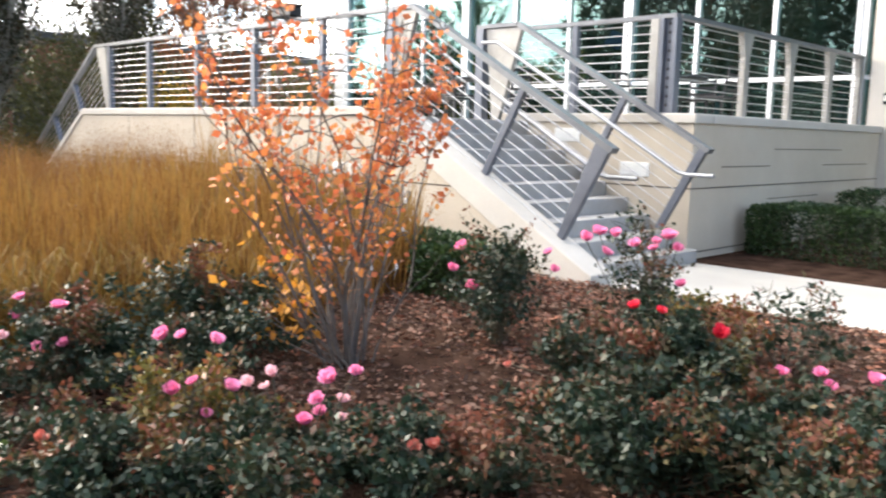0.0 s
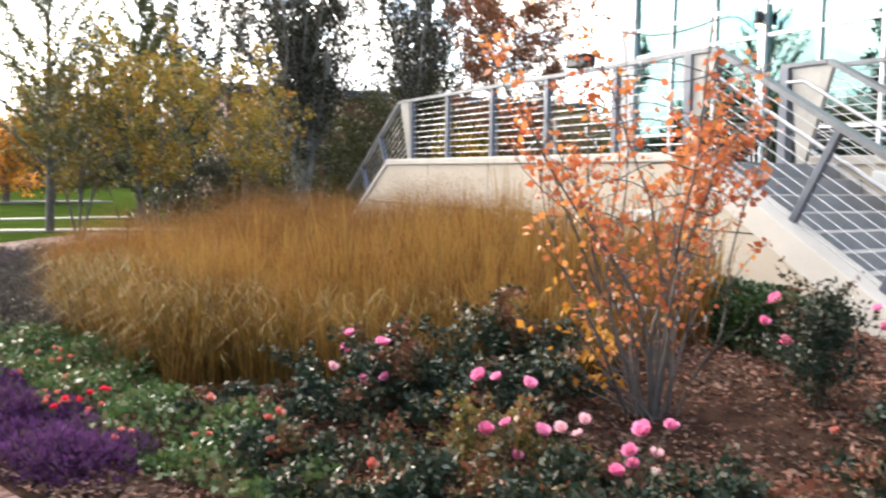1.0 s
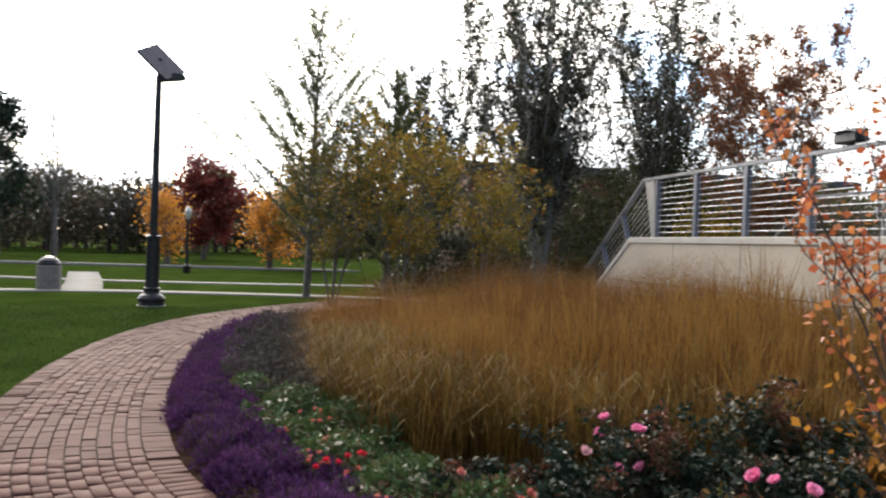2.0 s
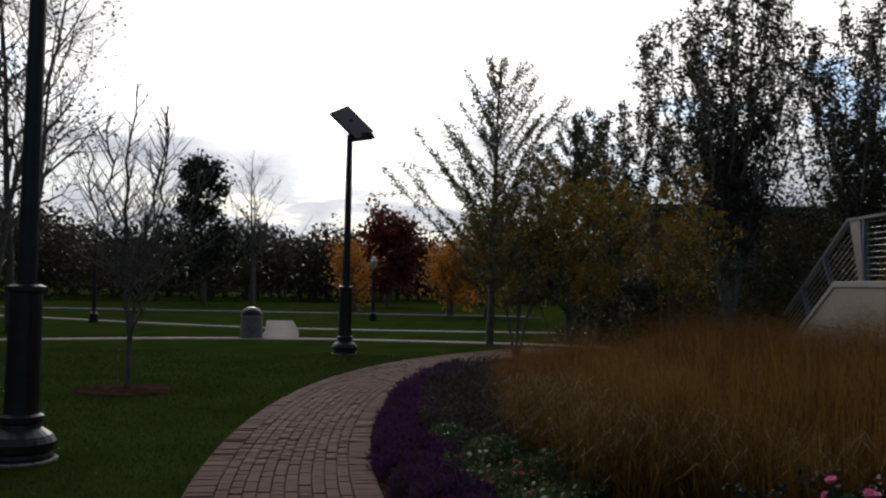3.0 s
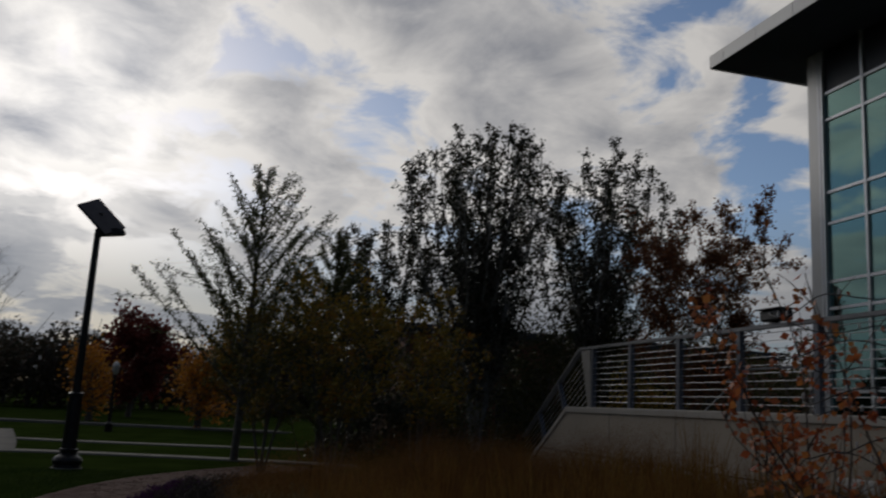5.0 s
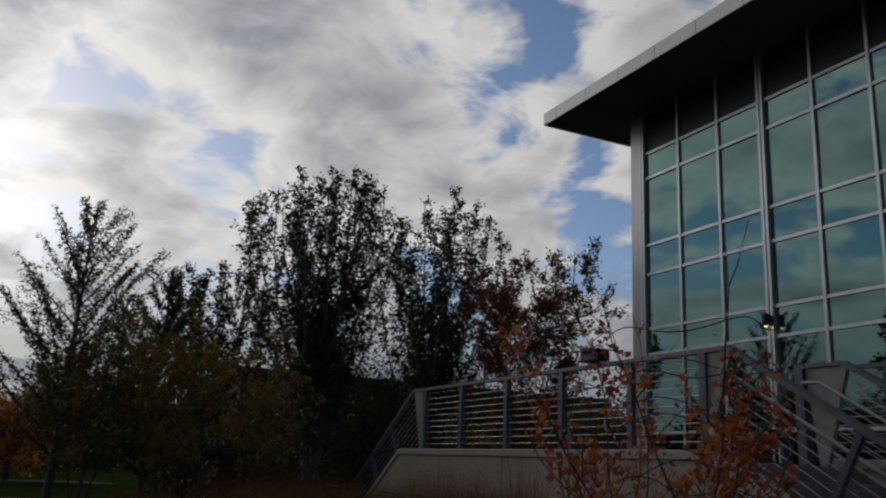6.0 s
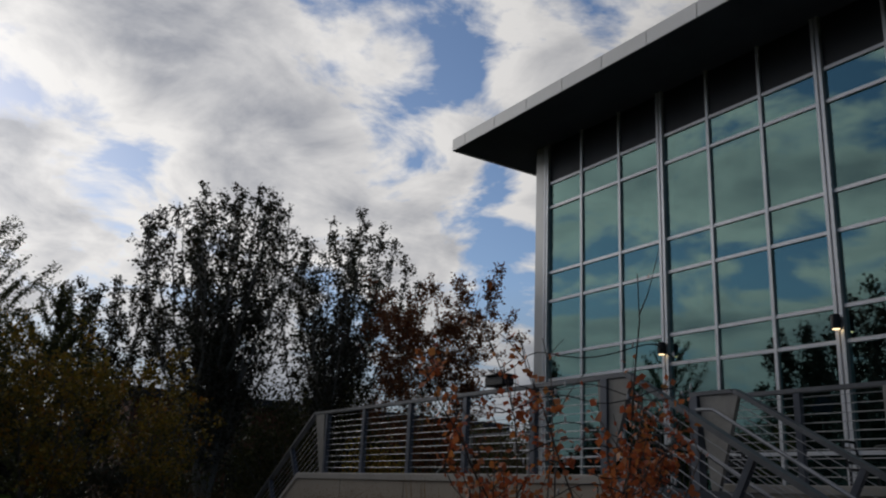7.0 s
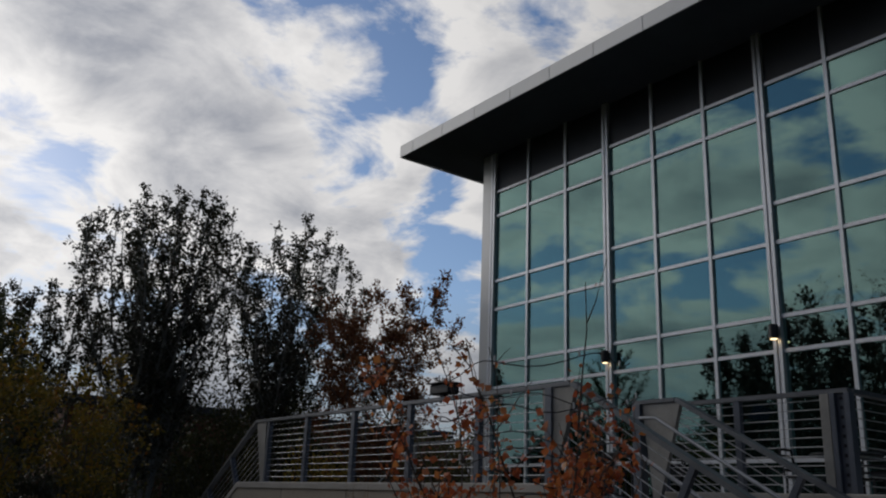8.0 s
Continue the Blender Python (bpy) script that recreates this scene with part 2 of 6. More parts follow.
def tube_arrays(lines, sides=6):
    """Vertices and faces of round tapered tubes along polylines of (points, radii)."""
    V, F, base = [], [], 0
    ang = np.linspace(0, 2 * math.pi, sides, endpoint=False)
    ca, sa = np.cos(ang), np.sin(ang)
    for pts, rad in lines:
        pts = np.asarray(pts, float)
        d = np.gradient(pts, axis=0)
        d /= np.linalg.norm(d, axis=1)[:, None] + 1e-9
        ref = np.where(np.abs(d[:, 2:3]) > 0.9, np.array([[1.0, 0, 0]]), np.array([[0, 0, 1.0]]))
        u = np.cross(d, ref)
        u /= np.linalg.norm(u, axis=1)[:, None] + 1e-9
        v = np.cross(d, u)
        rad = np.asarray(rad, float)[:, None, None]
        ring = pts[:, None] + rad * (u[:, None] * ca[None, :, None] + v[:, None] * sa[None, :, None])
        n = len(pts)
        V.append(ring.reshape(-1, 3))
        i = np.arange(n - 1)[:, None] * sides
        j = np.arange(sides)[None, :]
        k = (j + 1) % sides
        F.append((base + np.stack([i + j, i + k, i + sides + k, i + sides + j], -1)).reshape(-1, 4))
        base += n * sides
    return np.concatenate(V), np.concatenate(F)


def mesh_from(name, V, F, mat, parent=None, label="", smooth=False):
    me = bpy.data.meshes.new(name)
    V = np.ascontiguousarray(V, np.float32)
    F = np.ascontiguousarray(F, np.int32)
    n = F.shape[1]
    me.vertices.add(len(V))
    me.vertices.foreach_set("co", V.ravel())
    me.loops.add(F.size)
    me.loops.foreach_set("vertex_index", F.ravel())
    me.polygons.add(len(F))
    me.polygons.foreach_set("loop_start", np.arange(0, F.size, n, dtype=np.int32))
    me.polygons.foreach_set("loop_total", np.full(len(F), n, np.int32))
    me.update(calc_edges=True)
    if smooth:
        me.polygons.foreach_set("use_smooth", np.ones(len(F), bool))
    return link_mesh(name, me, mat, parent, label)


def tubes(name, lines, mat, parent=None, label="", sides=6):
    V, F = tube_arrays(lines, sides)
    return mesh_from(name, V, F, mat, parent, label, smooth=True)


def lathe(bm, prof, at=(0, 0, 0), sides=16):
    """A turned shape: prof holds (radius, height) from bottom to top."""
    rings = []
    for r, z in prof:
        rings.append([bm.verts.new((at[0] + r * math.cos(2 * math.pi * i / sides), at[1] + r * math.sin(2 * math.pi * i / sides), at[2] + z)) for i in range(sides)])
    for a, b in zip(rings, rings[1:]):
        for i in range(sides):
            bm.faces.new((a[i], a[(i + 1) % sides], b[(i + 1) % sides], b[i]))
    bm.faces.new(list(reversed(rings[0])))
    bm.faces.new(rings[-1])
    return bm


# ---- ground ----
def smooth(a, b, v):
    t = min(1.0, max(0.0, (v - a) / (b - a)))
    return t * t * (3 - 2 * t)


PATH_EDGE = [(11.0, 3.2), (7.5, 2.9), (4.0, 2.3), (1.5, 1.75), (-0.6, 1.2), (-2.4, 0.62), (-3.8, 0.1), (-5.1, -0.42), (-6.3, -0.84), (-8.0, -1.12), (-10.0, -1.27), (-12.4, -1.22),
             (-14.5, -0.95), (-16.3, -0.5), (-18.0, 0.2), (-20.0, 1.4), (-22.0, 3.0)]


def spline(pts, step):
    """Evenly spaced points along a smooth curve through pts."""
    pts = [Vector((*p, 0)) for p in pts]
    out = []
    for i in range(len(pts) - 1):
        p0, p1, p2, p3 = pts[max(i - 1, 0)], pts[i], pts[i + 1], pts[min(i + 2, len(pts) - 1)]
        for s in range(24):
            t = s / 24
            out.append(0.5 * ((2 * p1) + (p2 - p0) * t + (2 * p0 - 5 * p1 + 4 * p2 - p3) * t * t + (3 * p1 - p0 - 3 * p2 + p3) * t ** 3))
    out.append(pts[-1])
    even, acc = [out[0]], 0.0
    for a, b in zip(out, out[1:]):
        acc += (b - a).length
        while acc >= step:
            acc -= step
            even.append(b + (a - b).normalized() * acc)
    return even


EDGE = spline(PATH_EDGE, 0.05)
EDGE_XY = np.array([(p.x, p.y) for p in EDGE])
_tan = np.gradient(EDGE_XY, axis=0)
_tan /= np.linalg.norm(_tan, axis=1)[:, None]
EDGE_N = np.stack([-_tan[:, 1], _tan[:, 0]], 1)  # points away from the bed, over the path
if EDGE_N[300][1] > 0:
    EDGE_N = -EDGE_N
PATH_W = 1.48


def edge_y(x):
    return float(np.interp(-x, -EDGE_XY[:, 0], EDGE_XY[:, 1]))


def ground_z(x, y):
    """The bed falls gently from the foot of the stairs to the brick path and the lawn."""
    return -0.3 * (1 - smooth(max(0.6, edge_y(x) + 0.9), 5.2, y))


def lawn_z(x, y):
    """The lawn, a little lower under the mulch."""
    under = smooth(0.0, 0.35, y - edge_y(x)) if -19 < x < 7 and y < 5.9 else 0.0
    return ground_z(x, y) - 0.04 * under


M_LAWN = surface("autumn_lawn", (0.019, 0.033, 0.006), (0.040, 0.062, 0.013), 0.8, 0.95, fine=45, bump=0.5, bump_dist=0.03)
M_MULCH = surface("shredded_bark_mulch", (0.020, 0.012, 0.009), (0.085, 0.05, 0.036), 5.0, 0.95, fine=70, bump=0.9, bump_dist=0.02)
M_ASPHALT = surface("grey_road", (0.10, 0.10, 0.10), (0.16, 0.16, 0.16), 1.0, 0.95)
for m in (M_LAWN, M_MULCH, M_ASPHALT):
    m.node_tree.nodes["Principled BSDF"].inputs["Specular IOR Level"].default_value = 0.0


def sheet(name, xs, ys, zfun, mat):
    X, Y = np.meshgrid(xs, ys, indexing="ij")
    Z = np.vectorize(zfun)(X, Y)
    V = np.stack([X, Y, Z], -1).reshape(-1, 3)
    nx, ny = len(xs), len(ys)
    i, j = np.meshgrid(np.arange(nx - 1), np.arange(ny - 1), indexing="ij")
    F = np.stack([i * ny + j, (i + 1) * ny + j, (i + 1) * ny + j + 1, i * ny + j + 1], -1).reshape(-1, 4)
    return mesh_from(name, V, F, mat, smooth=True)


far = [-1500, -700, -300, -150, -90, -60, -45, -35]
ground = sheet("ground", far + list(np.arange(-30, 12.1, 0.6)) + [16, 25, 50, 150, 600, 1500],
               [-1500, -600, -250, -120, -60, -35] + list(np.arange(-24, 14.1, 0.4)) + [18, 30, 70, 200, 700, 1500], lawn_z, M_LAWN)
tagged(ground, "mown green autumn lawn reaching to the trees", "lawn", kind="structure")

# the planting bed: bark mulch between the brick path, the terrace wall and the walk
bedV, bedF = [], []
cols = list(np.arange(-19.0, 8.01, 0.2))
NV = 40
for x in cols:
    y0, y1 = edge_y(x) - 0.02, 5.95
    for j in range(NV + 1):
        y = y0 + (y1 - y0) * j / NV
        bedV.append((x, y, ground_z(x, y) + 0.012 + 0.035 * noise.noise((x * 1.3, y * 1.3, 0)) * min(1, j / 4, (NV - j) / 2) + 0.03 * min(1, j / 3)))
for i in range(len(cols) - 1):
    for j in range(NV):
        a = i * (NV + 1) + j
        bedF.append((a, a + NV + 1, a + NV + 2, a + 1))
bed = mesh_from("mulch_bed", np.array(bedV), np.array(bedF), M_MULCH, smooth=True)
tagged(bed, "brown shredded bark mulch of the planting bed", "mulch bed", kind="structure")

# ---- terrace ----
H, DECK = 1.535, 1.44
YA, YB, XC, XL = 5.9, 7.96, -4.27, -14.15
XT, ZR, YR1, YR2, YF = -6.44, 2.54, 6.08, 7.74, 13.6
RISE, GO = 0.16, 0.2835
XB = -4.15  # bottom riser
SLOPE = RISE / GO

terrace = thing("terrace", label="cast concrete terrace with sloping stair cheeks and coping", category="terrace", kind="structure")
xe_l = XL - (H + 0.35) / 0.62
bm = bmesh.new()
# front wall with its sloping left end and right cheek, one outline
front = [(xe_l, -0.35), (XL, H - 0.1), (XT - 0.02, H - 0.1), (-4.02, 0.0), (-4.02, -0.35)]
prism_y(bm, front, YA, YA + 0.28)
part("front_wall", bm, M_CONC, terrace)
bm = bmesh.new()
prism_y(bm, [(XT + 0.02, H - 0.06), (-4.0, 0.115), (-4.0, -0.1), (-4.2, -0.1), (XT - 0.06, H - 0.27)], YA - 0.02, YA + 0.30, 0.008)
part("stair_cheek_cap", bm, M_CAP, terrace)
bm = bmesh.new()
prism_y(bm, [(XL, H), (XL, H - 0.1), (xe_l + 0.06, -0.35), (xe_l - 0.1, -0.35)], YA - 0.02, YA + 0.30, 0.006)
part("sloping_cap", bm, M_CAP, terrace)
part("coping", boxed(XL - 0.02, XT, YA - 0.02, YA + 0.32, H - 0.1, H, 0.01), M_CAP, terrace)
part("stair_wall", boxed(XT - 3.0, XC, YB, YB + 0.3, -0.1, H - 0.1), M_CONC, terrace)
part("side_wall", boxed(XC - 0.3, XC, YB + 0.3, 16.5, -0.1, H - 0.1), M_CONC, terrace)
part("coping", boxed(XT - 0.4, XC + 0.03, YB - 0.03, YB + 0.34, H - 0.1, H, 0.01), M_CAP, terrace)
part("coping", boxed(XC - 0.34, XC + 0.03, YB + 0.34, 16.5, H - 0.1, H, 0.01), M_CAP, terrace)
part("deck", boxed(-14.0, XT - 0.02, YA + 0.32, YF + 0.4, DECK - 0.2, DECK), M_STEP, terrace)
part("deck", boxed(XT - 0.016, XC - 0.34, YB + 0.34, YF + 0.4, DECK - 0.2, DECK), M_STEP, terrace)
# recessed joint lines, laid as thin dark strips a few millimetres proud
bm = bmesh.new()
box(bm, -15.1, -5.6, YA - 0.004, YA + 0.02, 0.765, 0.778)
box(bm, -15.9, -4.3, YA - 0.004, YA + 0.02, 0.05, 0.062)
for x in (-12.5, -10.55, -8.6, -6.7):
    box(bm, x - 0.005, x + 0.005, YA - 0.003, YA + 0.02, -0.1, H - 0.1)
part("joint_line", bm, M_GAP, terrace)
bm = bmesh.new()
box(bm, XT, XC + 0.004, YB - 0.004, YB + 0.02, 0.765, 0.778)
box(bm, XC - 0.02, XC + 0.004, YB + 0.02, 16.4, 0.765, 0.778)
box(bm, XC - 0.02, XC + 0.004, YB + 0.02, 16.4, 0.10, 0.112)
box(bm, XC - 0.02, XC + 0.003, 9.9, 12.0, 1.18, 1.19)
box(bm, XC - 0.02, XC + 0.003, 8.6, 9.8, 0.985, 0.995)
box(bm, XC - 0.02, XC + 0.003, 11.4, 13.0, 0.985, 0.995)
box(bm, XC - 0.02, XC + 0.003, 9.8, 11.3, 0.60, 0.61)
box(bm, XC - 0.02, XC + 0.003, 13.0, 14.6, 0.60, 0.61)
part("joint_line", bm, M_GAP, terrace)

stairs = thing("stairs", label="broad grey concrete steps up to the terrace", category="stairs", kind="structure")
for i in range(9):
    x1 = XB - i * GO
    part("step", boxed(x1 - GO - 0.06 if i < 8 else x1 - 0.3, x1, YA + 0.30, YB - 0.001, 0.0 if i == 0 else i * RISE - 0.06, (i + 1) * RISE, 0.008), M_STEP, stairs)
bm = bmesh.new()
prism_y(bm, [(XB - 0.1, 0), (XB - 0.1, 0.02), (XT - 0.2, DECK - 0.08), (XT - 0.2, 0)], YA + 0.31, YB - 0.01)
part("stair_base", bm, M_STEP, stairs)
stairs_b = thing("stairs", label="concrete steps down from the far end of the terrace", category="stairs", kind="structure")
for i in range(10):
    x0 = XL - 0.1 - i * GO
    part("step", boxed(x0 - GO, x0 + 0.06, YA + 0.30, YA + 2.3, DECK - 0.4 - (i + 0) * RISE, DECK - (i + 1) * RISE, 0.008), M_STEP, stairs_b)

# concrete walk leading away from the foot of the stairs, in cast slabs
walkway = thing("walkway", label="pale cast concrete walk at the foot of the stairs", category="walkway", kind="structure")
for i, (x0, x1) in enumerate([(-4.15, -2.84), (-2.83, -1.0), (-0.99, 0.9), (0.91, 2.8), (2.81, 4.7), (4.71, 6.6), (6.61, 8.5)]):
    part("slab", boxed(x0, x1, 5.98, 7.90 if i else YB - 0.01, -0.12, 0.03, 0.008), M_WALK, walkway)
soil = part("planting_strip", boxed(XC + 0.001, 8.5, 7.91, 12.5, -0.1, 0.035), M_MULCH)
tagged(soil, "dark mulch strip under the clipped hedge", "mulch bed", kind="structure")


# ---- railings ----
def railing(label):
    return thing("railing", label=label, category="railing", group="terrace railings")


def cable_run(parent, a, b, n, z_lo, z_hi):
    """n taut cables from a to b, between two heights above the line a-b; each is a thin tube."""
    a, b = Vector(a), Vector(b)
    for i in range(n):
        o = Vector((0, 0, z_lo + (z_hi - z_lo) * i / (n - 1)))
        tubes("cable", [([a + o, b + o], [0.005, 0.005])], M_CABLE, parent, sides=5)


def fin(parent, x, y, z0, z1, wide, narrow, lean=0.0, mat=None):
    """A tapered plate post, wide at the rail and narrow at its foot."""
    bm = bmesh.new()
    prism_y(bm, [(x - narrow / 2, z0), (x + narrow / 2, z0), (x + lean + wide / 2, z1), (x + lean - wide / 2, z1)], y - 0.03, y + 0.03, 0.004)
    return part("post", bm, mat or M_POST, parent)


# along the front wall
r = railing("grey steel railing with taut cables along the terrace front")
part("top_rail", beam(bmesh.new(), (-13.98, YR1, ZR), (XT, YR1, ZR), 0.09, 0.045), M_STEEL, r)
for x in (-12.15, -10.75, -9.35, -7.95):
    part("post", boxed(x - 0.045, x + 0.045, YR1 - 0.035, YR1 + 0.035, H, ZR - 0.022, 0.004), M_POST, r)
fin(r, -13.56, YR1, H, ZR - 0.02, 0.36, 0.13, -0.2, M_FIN)
part("post", boxed(-13.50, -13.44, YR1 - 0.04, YR1 + 0.04, H, ZR - 0.022), M_POST, r)
part("post", boxed(-6.80, -6.70, YR1 - 0.05, YR1 + 0.05, H, ZR - 0.022, 0.004), M_POST, r)
fin(r, -6.74, YR1, H, ZR - 0.03, 0.5, 0.10, 0.13, M_FIN)
cable_run(r, (-13.6, YR1, H), (-6.75, YR1, H), 10, 0.09, 0.93)

# the far stair's railing
r = railing("grey steel stair railing sloping down at the far end")
s = 0.62
part("top_rail", beam(bmesh.new(), (-13.98, YR1, ZR), (-16.6, YR1, ZR - s * 2.62), 0.09, 0.045), M_STEEL, r)
for x in (-14.9, -15.8):
    z = ZR - s * (-13.98 - x)
    part("post", beam(bmesh.new(), (x, YR1, z - 0.02), (x + 0.5, YR1, z - 0.02 - 0.82), 0.06, 0.08, (0, 1, 0)), M_POST, r)
for i in range(9):
    o = 0.1 + 0.82 * i / 8
    tubes("cable", [([(-13.75 + 0.02 * i, YR1, ZR - o), (-16.5, YR1, ZR - o - s * 2.6)], [0.005] * 2)], M_CABLE, r, sides=5)


# the main stair's two railings
def stair_rail(y, label, end_width):
    r = railing(label)
    nx, nz = 0.488, 0.873
    x1, z1 = -3.96, 1.16
    part("top_rail", beam(bmesh.new(), (XT + 0.02, y, ZR), (x1, y, z1), 0.11, 0.05), M_STEEL, r)
    for px, broad in ((x1 - 0.04, end_width), (-4.93, 0.07)):
        pz = ZR - (px - XT) * 0.5565 - 0.03
        bm = bmesh.new()
        w = broad
        L = 0.93 if px > -4.5 else 0.97
        tx, tz = 0.873, -0.488
        prism_y(bm, [(px - tx * w, pz - tz * w), (px, pz), (px - nx * L, pz - nz * L), (px - nx * L - tx * 0.07, pz - nz * L - tz * 0.07)], y - 0.03, y + 0.03, 0.004)
        part("post", bm, M_POST, r)
    for i in range(9):
        o = 0.10 + 0.80 * i / 8
        a = Vector((XT - 0.05, y, ZR + 0.02)) - Vector((nx, 0, nz)) * o
        b = Vector((x1 - 0.04, y, z1)) - Vector((nx, 0, nz)) * o
        tubes("cable", [([a, b], [0.005] * 2)], M_CABLE, r, sides=5)
    return r


r = stair_rail(YR1, "grey steel stair railing with slanting posts on the cheek wall", 0.16)
tubes("handrail", [([(-6.85, YR1 + 0.16, 2.34), (-6.62, YR1 + 0.16, 2.33), (-4.21, YR1 + 0.16, 0.95), (-4.12, YR1 + 0.16, 0.93), (-3.83, YR1 + 0.16, 0.93)], [0.021] * 5)], M_TUBE, r, "round brushed handrail", 8)
r = stair_rail(YR2, "grey steel stair railing with slanting posts by the terrace wall", 0.09)
tubes("handrail", [([(-6.85, YR2 - 0.16, 2.34), (-6.62, YR2 - 0.16, 2.33), (-4.21, YR2 - 0.16, 0.95), (-4.12, YR2 - 0.16, 0.93), (-3.83, YR2 - 0.16, 0.93)], [0.021] * 5)], M_TUBE, r, "round brushed handrail", 8)
fin(r, -6.74, YR2, DECK, ZR - 0.03, 0.56, 0.10, 0.10, M_FIN)
part("post", boxed(-7.05, -6.93, YR2 - 0.06, YR2 + 0.06, DECK, ZR - 0.024, 0.004), M_POST, r)
part("top_rail", beam(bmesh.new(), (-7.05, YR2, ZR), (XT, YR2, ZR), 0.10, 0.045), M_STEEL, r)

# terrace railing over the stair wall and round the corner
YG = 8.11
r = railing("grey steel cable railing over the stair wall")
part("top_rail", beam(bmesh.new(), (-7.0, YG, ZR), (-4.6, YG, ZR), 0.09, 0.045), M_STEEL, r)
part("post", boxed(-4.90, -4.80, YG - 0.05, YG + 0.05, H, ZR - 0.022, 0.004), M_FIN, r, "pale plate post")
# channel post: two flanges, a recessed web and a column of cable holes
bm = bmesh.new()
box(bm, -4.79, -4.735, YG - 0.06, YG + 0.05, H, ZR - 0.022, 0.004)
box(bm, -4.635, -4.58, YG - 0.06, YG + 0.05, H, ZR - 0.022, 0.004)
box(bm, -4.735, -4.635, YG - 0.015, YG + 0.05, H, ZR - 0.022)
corner = part("post", bm, M_POST, r, "broad blue-grey channel post at the corner")
for i in range(10):
    hz = H + 0.09 + 0.84 * i / 9
    part("cable_hole", boxed(-4.70, -4.67, YG - 0.02, YG - 0.014, hz - 0.016, hz + 0.016), M_BLACK, corner)
part("post", boxed(-5.93, -5.85, YG - 0.035, YG + 0.035, H, ZR - 0.022, 0.004), M_POST, r)
part("post", boxed(-6.96, -6.88, YG - 0.035, YG + 0.035, DECK, ZR - 0.022, 0.004), M_POST, r)
cable_run(r, (-6.9, YG, H), (-4.85, YG, H), 10, 0.09, 0.93)
r = railing("grey steel cable railing along the terrace side")
XS = -4.63
part("top_rail", beam(bmesh.new(), (XS, YG + 0.06, ZR), (XS, YF - 0.1, ZR), 0.09, 0.045), M_STEEL, r)
for y in (9.72, 11.0, 12.3, 13.45):
    bm = bmesh.new()
    prism_x(bm, [(y - 0.06, H), (y + 0.06, H), (y + 0.06, H + 0.7), (y + 0.14, ZR - 0.02), (y - 0.14, ZR - 0.02), (y - 0.06, H + 0.7)], XS - 0.035, XS + 0.035)
    part("post", bm, M_FIN, r)
cable_run(r, (XS, YG + 0.05, H), (XS, YF - 0.12, H), 10, 0.09, 0.93)

# step lights on the walls
def step_light(x0, x1, y, z0, z1, label):
    o = thing("wall_light", ((x0 + x1) / 2, y, z0), label, "wall light", "recessed wall lights")
    w = (x1 - x0) / 2
    part("frame", boxed(-w, w, -0.012, 0.02, 0, z1 - z0, 0.003), M_LIGHTPLATE, o)
    for i in range(4):
        z = (z1 - z0) * (0.2 + 0.2 * i)
        part("louvre", boxed(-w * 0.86, w * 0.86, -0.02, -0.012, z - 0.008, z + 0.008), M_LIGHTPLATE, o)


step_light(-6.02, -5.67, YB, 1.22, 1.37, "unlit white louvred wall light beside the stairs")
step_light(-5.12, -4.76, YB, 0.87, 1.02, "unlit white louvred wall light beside the stairs")
step_light(-7.5, -6.95, YA, 0.80, 0.93, "unlit grey louvred wall light behind the shrub")

# ---- glass building ----
XF0, COL = -16.79, 1.3475
ZT = [DECK, 2.26, 4.16, 4.79, 6.18, 6.94, 8.74, 9.42, 10.55]
building = thing("glass_building", (0, 0, 0), "two-storey building with a teal glass curtain wall and overhanging flat roof", "building", kind="structure")
NC = 16
XEND = XF0 + NC * COL
facade = part("facade_base", boxed(XF0, XEND, YF - 0.02, YF + 0.12, DECK - 1.6, DECK + 0.02), M_CAP, building)
for c in range(NC + 1):
    x = XF0 + c * COL
    big = c % 3 == 0
    bm = bmesh.new()
    if big:
        box(bm, x - 0.085, x - 0.02, YF - 0.10, YF + 0.10, DECK, 10.55)
        box(bm, x + 0.02, x + 0.085, YF - 0.10, YF + 0.10, DECK, 10.55)
        box(bm, x - 0.02, x + 0.02, YF - 0.05, YF + 0.10, DECK, 10.55)
    else:
        box(bm, x - 0.035, x + 0.035, YF - 0.06, YF + 0.08, DECK, 10.55)
    part("mullion", bm, M_MULL, building)
for z in ZT[1:-1]:
    for c in range(NC):
        a, b = XF0 + c * COL, XF0 + (c + 1) * COL
        wa, wb = (0.086 if c % 3 == 0 else 0.036), (0.086 if (c + 1) % 3 == 0 else 0.036)
        part("transom", boxed(a + wa, b - wb, YF - 0.045, YF + 0.06, z - 0.035, z + 0.035), M_MULL, building)
for k in range(len(ZT) - 1):
    for c in range(NC):
        a, b = XF0 + c * COL + 0.03, XF0 + (c + 1) * COL - 0.03
        top = k == len(ZT) - 2
        tilt = (noise.random() - 0.5) * 0.004
        bm = boxed(a, b, YF - 0.006, YF + 0.006, ZT[k] + 0.02, ZT[k + 1] - 0.02)
        for v in bm.verts:
            v.co.y += tilt * (v.co.x - a) + 0.003 * math.sin(c * 3.1 + k * 1.7) * (v.co.z - ZT[k])
        # top row: the soffit's dark reflection is put into the pane colour
        p = part("pane", bm, M_DARKPANE if top else M_GLASS, building)
        p.visible_shadow = bool(top)
part("corner_column", boxed(XF0 - 0.42, XF0 - 0.09, YF - 0.1, YF + 0.3, DECK - 1.6, 10.55, 0.01), M_PANEL, building)
part("end_wall", boxed(XF0 - 0.36, XF0 - 0.12, 19.7, 26, DECK - 1.6, 10.55), M_PANEL, building)
